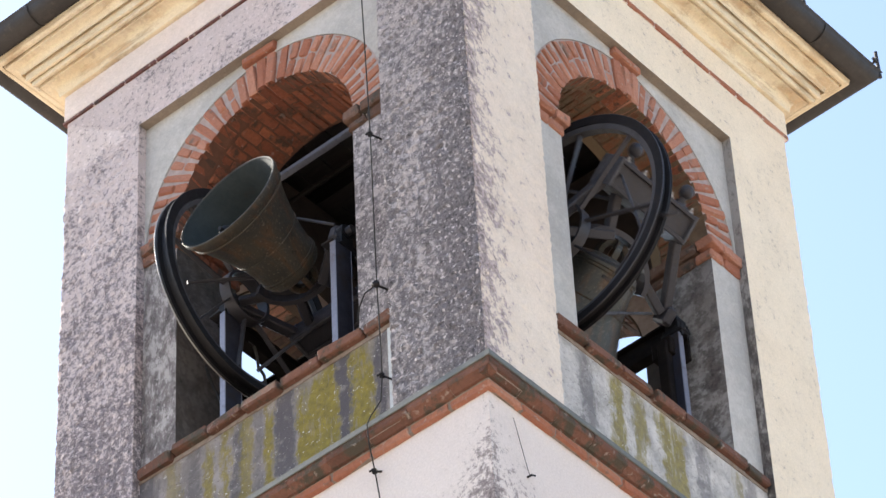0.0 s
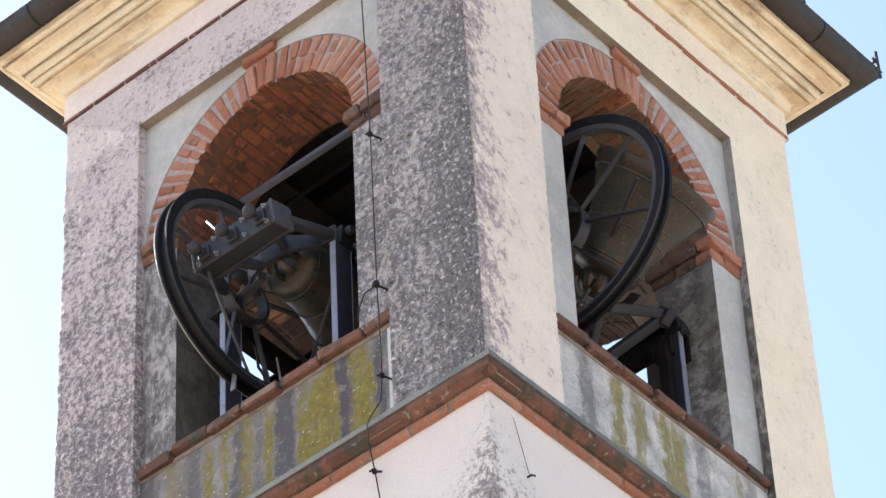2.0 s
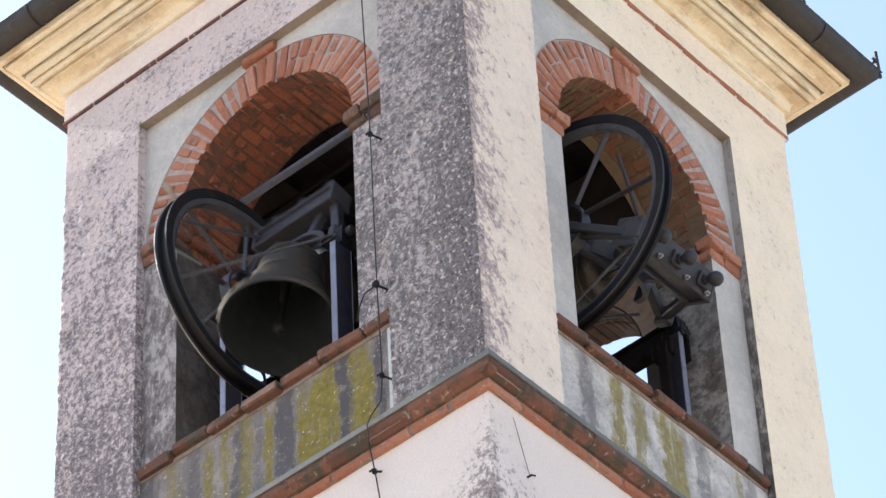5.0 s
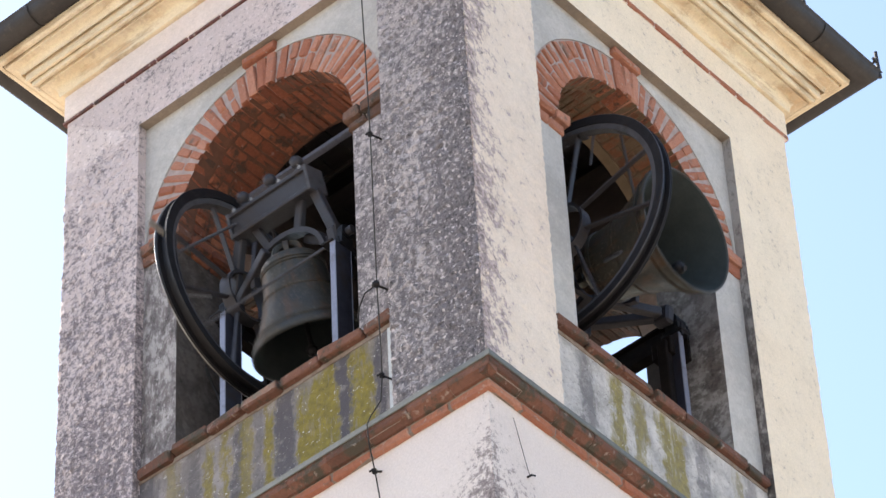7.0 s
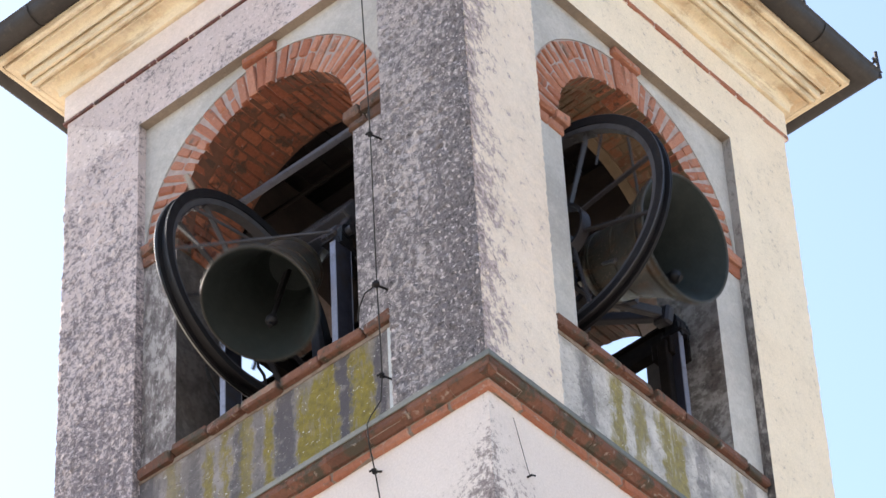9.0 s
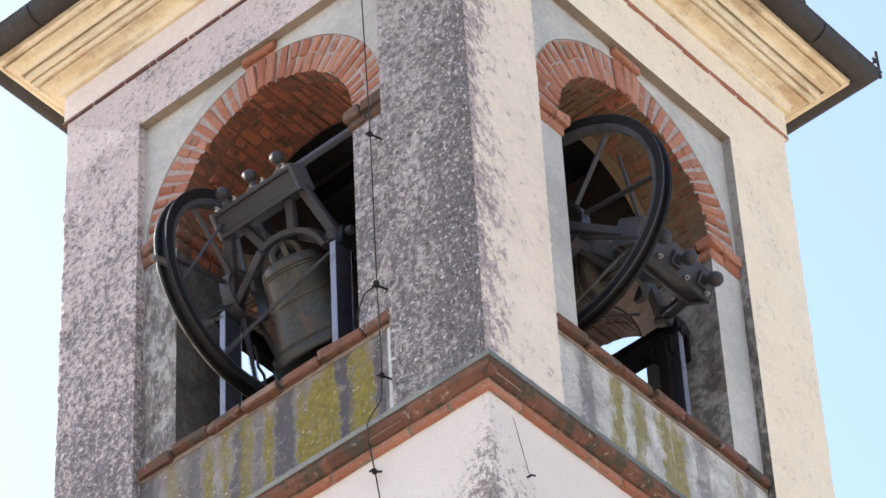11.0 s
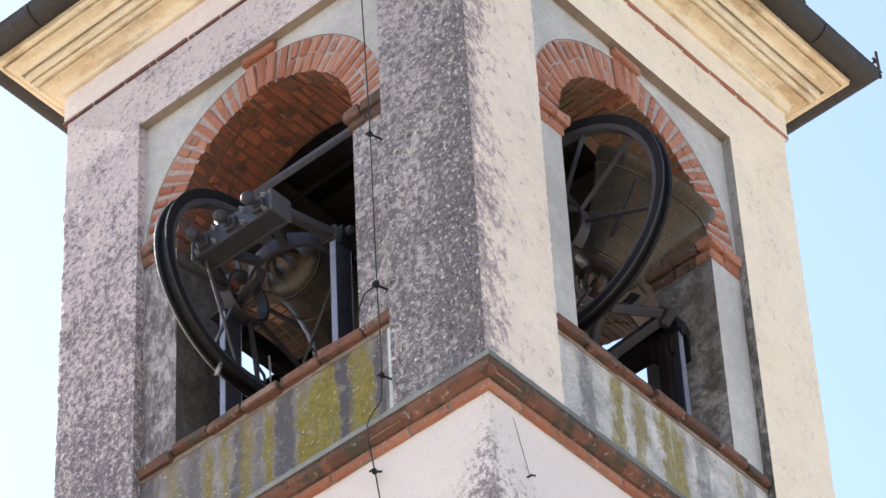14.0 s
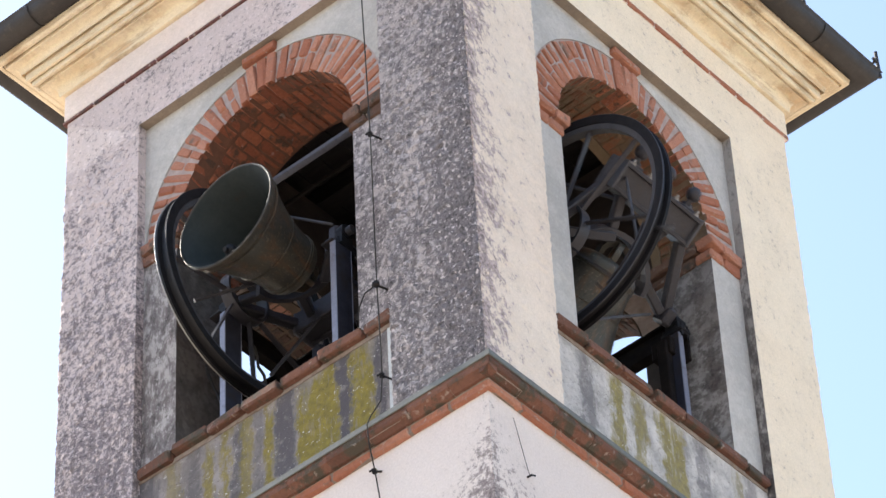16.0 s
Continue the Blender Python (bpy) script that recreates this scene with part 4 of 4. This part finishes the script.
def coping(nm):
    wall = WALLS[nm]
    rng = random.Random(nm)
    bm = bmesh.new()
    box(bm, (PIER, REC - 0.012, 0.735), (W - PIER, 0.32, 0.765))
    part("coping_bed", bm, DIRTY_MORTAR, wall)
    u = PIER + 0.004
    while u < W - PIER - 0.05:
        ln = min(rng.uniform(0.25, 0.31), W - PIER - u)
        drop = rng.uniform(-0.012, 0.008)
        brick(wall, (ln - 0.012, 0.135, 0.062), (u + ln / 2, REC + 0.012 + rng.uniform(-0.012, 0.01), 0.790 + drop), BRICK_COPING,
              (rng.uniform(-4, 4), rng.uniform(-2.2, 2.2), rng.uniform(-2.5, 2.5)), "coping_brick")
        brick(wall, (ln - 0.012, 0.19, 0.06), (u + ln / 2, REC + 0.185, 0.790 + drop), BRICK_COPING, (0, 0, rng.uniform(-1, 1)), "coping_brick")
        u += ln


def moulded_brick(ln):
    key = ("moulded", round(ln, 3), random.randrange(3))
    if key not in BRICK_CACHE:
        bm = bmesh.new()
        pf = [(0.02, -0.018), (0.087, -0.018), (0.090, -0.056), (0.084, -0.072), (0.064, -0.084), (0.044, -0.098), (0.02, -0.100)]
        rng = random.Random(repr(key))
        ends = [[bm.verts.new((s * ln / 2, -p + rng.uniform(-0.002, 0.002), z + rng.uniform(-0.002, 0.002))) for p, z in pf] for s in (-1, 1)]
        bm.faces.new(ends[0])
        bm.faces.new(ends[1])
        for i in range(len(pf)):
            j = (i + 1) % len(pf)
            bm.faces.new((ends[0][i], ends[0][j], ends[1][j], ends[1][i]))
        bmesh.ops.recalc_face_normals(bm, faces=bm.faces)
        me = bpy.data.meshes.new("moulded_brick")
        bm.to_mesh(me)
        bm.free()
        me.materials.append(BRICK_COPING)
        BRICK_CACHE[key] = me
    return BRICK_CACHE[key]


def courses(nm):
    """String-course bricks in two rows and the thin fillet under the cornice, for one face."""
    fm = FACES[nm]
    lo = UP.inverted() @ fm
    u, n = -0.086, 12
    step = (W + 0.172) / n
    for i in range(n):
        ob = new("moulded_brick", moulded_brick(step - 0.004))
        ob.parent = course
        ob.matrix_local = lo @ pose(u + (i + 0.5) * step, random.uniform(-0.003, 0.002), random.uniform(-0.001, 0.001))
    step = (W + 0.06) / n
    for i in range(n):
        ob = brick(course, (step - 0.012, 0.08, 0.046), (0, 0, 0), BRICK)
        ob.matrix_local = lo @ pose(-0.03 + (i + 0.5) * step, 0.009 + random.uniform(-0.002, 0.002), -0.131)
    step = (W + 0.04) / n
    for i in range(n):
        thin = nm == "south"
        ob = brick(fillet, (step - 0.008, 0.06, 0.022 if thin else 0.036), (0, 0, 0), BRICK_DARK if thin else BRICK)
        ob.matrix_local = lo @ pose(-0.02 + (i + 0.5) * step, 0.016 + random.uniform(-0.002, 0.002), ZF + (0.014 if thin else 0.022))


for nm in FACES:
    arch(nm, nm in ("south", "east"))
for nm in ("south", "east"):
    coping(nm)
    courses(nm)


# ---- small things ----
def conductor():
    """Lightning conductor down the south face, held off the wall by clamps."""
    top = new("lightning_conductor")
    top.matrix_world = UP
    tagged(top, "thin dark lightning conductor cable clipped down the rendered wall", "cable")
    pts = [(-0.715, -0.30, 4.42), (-0.71, -0.12, 4.1), (-0.70, -0.035, 3.75), (-0.696, -0.035, 3.21), (-0.684, -0.035, 2.7), (-0.672, -0.035, 2.114), (-0.669, -0.035, 1.5), (-0.667, -0.035, 0.979), (-0.657, -0.035, 0.511),
           (-0.656, -0.035, 0.334), (-0.662, -0.045, 0.16), (-0.69, -0.10, 0.03), (-0.703, -0.112, -0.02), (-0.715, -0.09, -0.12), (-0.731, -0.03, -0.269), (-0.707, -0.03, -0.457), (-0.70, -0.03, -1.5), (-0.70, -0.03, -12.0)]
    curve_tube("cable", pts, 0.0038, CABLE, top)
    curve_tube("branch_cable", [(-0.667, -0.03, 0.985), (-0.735, 0.04, 1.08), (-0.827, 0.05, 1.081), (-0.866, 0.05, 1.004), (-0.885, 0.055, 0.94), (-0.89, 0.12, 0.86)], 0.0045, CABLE, top)
    for x, z, y1 in ((-0.672, 2.114, 0.066), (-0.667, 0.979, 0.066), (-0.656, 0.334, 0.06), (-0.731, -0.269, 0.005)):
        bm = bmesh.new()
        rod(bm, (x, -0.035, z), (x + 0.02, y1, z + 0.01), 0.006, 8)
        bmesh.ops.create_cone(bm, cap_ends=True, segments=12, radius1=0.014, radius2=0.014, depth=0.02, matrix=Matrix.Translation((x, -0.035, z)))
        rod(bm, (x - 0.02, -0.05, z), (x + 0.016, -0.05, z), 0.006, 6)
        part("clamp", bm, IRON_BLACK, top)
    bm = bmesh.new()
    ball(bm, (-0.667, -0.042, 0.982), 0.021)
    part("junction", bm, IRON_BLACK, top, "round black cable junction", True)


conductor()
for pts in ([(-1.99, 0.36, 1.76), (-1.985, 0.37, 1.70), (-1.925, 0.38, 1.615), (-1.905, 0.38, 1.53), (-1.898, 0.38, 1.45), (-1.855, 0.38, 1.36), (-1.83, 0.38, 1.20), (-1.82, 0.40, 0.23)],
            [(-2.23, 0.30, 1.62), (-2.19, 0.32, 1.46), (-2.145, 0.33, 1.33), (-2.10, 0.33, 1.20), (-2.08, 0.36, 0.23)]):
    cb = curve_tube("power_cable", pts, 0.009, CABLE)
    cb.matrix_world = UP
    tagged(cb, "loose black cable hanging beside the bell frame post", "cable", "loose belfry cables")
wire = new("wall_hook")
wire.matrix_world = UP
tagged(wire, "short rusty wire on a hook in the rendered shaft", "wire hook")
curve_tube("wire", [(0.012, 0.174, -0.232), (0.014, 0.222, -0.40), (0.014, 0.262, -0.53), (0.02, 0.266, -0.56)], 0.0016, CABLE, wire)
bm = bmesh.new()
rod(bm, (-0.01, 0.268, -0.555), (0.03, 0.268, -0.56), 0.006, 6)
rod(bm, (0.03, 0.268, -0.56), (0.034, 0.29, -0.555), 0.005, 6)
part("hook", bm, IRON_BLACK, wire)

for k, (x, y, z, hgt) in enumerate(((0.46, W + 0.46, 4.50, 0.22), (0.455, 2.80, 4.54, 0.14))):
    spike = new("gutter_spike")
    spike.matrix_world = UP @ Matrix.Translation((x, y, z))
    tagged(spike, "small rusty iron spike bolted to the gutter rim", "spike", "gutter spikes")
    bm = bmesh.new()
    rod(bm, (0, 0, 0), (0, -0.01, hgt), 0.012, 8)
    part("shank", bm, GUTTER, spike)
    bm = bmesh.new()
    rod(bm, (0, 0, hgt * 0.55), (0, -0.055, hgt * 0.62), 0.009, 6)
    rod(bm, (0, -0.005, hgt * 0.7), (-0.02, -0.04, hgt * 0.5), 0.009, 6)
    part("prong", bm, GUTTER, spike)


def motions():
    rows_s, rows_e, cl_s, cl_e = [], [], [], []
    for i in range(161):
        t = i / 10
        a = pendulum(t, 103.455, 4.112, 8.141, 2.138)
        b = pendulum(t, 125.782, 6.087, 1.889, 8.774)
        rows_s.append((t, AXIS_S @ pose(0, 0, 0, -a, 0, 0)))
        rows_e.append((t, AXIS_E @ pose(0, 0, 0, -b, 0, 0)))
        for ang, rows, cl in ((a, cl_s, clap_s), (b, cl_e, clap_e)):
            rows.append((t, Matrix.Translation(cl.location) @ pose(0, 0, 0, math.copysign(max(0.0, min(28.0, (abs(ang) - 16) * 0.9)), ang), 0, 0)))
    walk(bell_s, rows_s)
    walk(bell_e, rows_e)
    walk(clap_s, cl_s)
    walk(clap_e, cl_e)


motions()
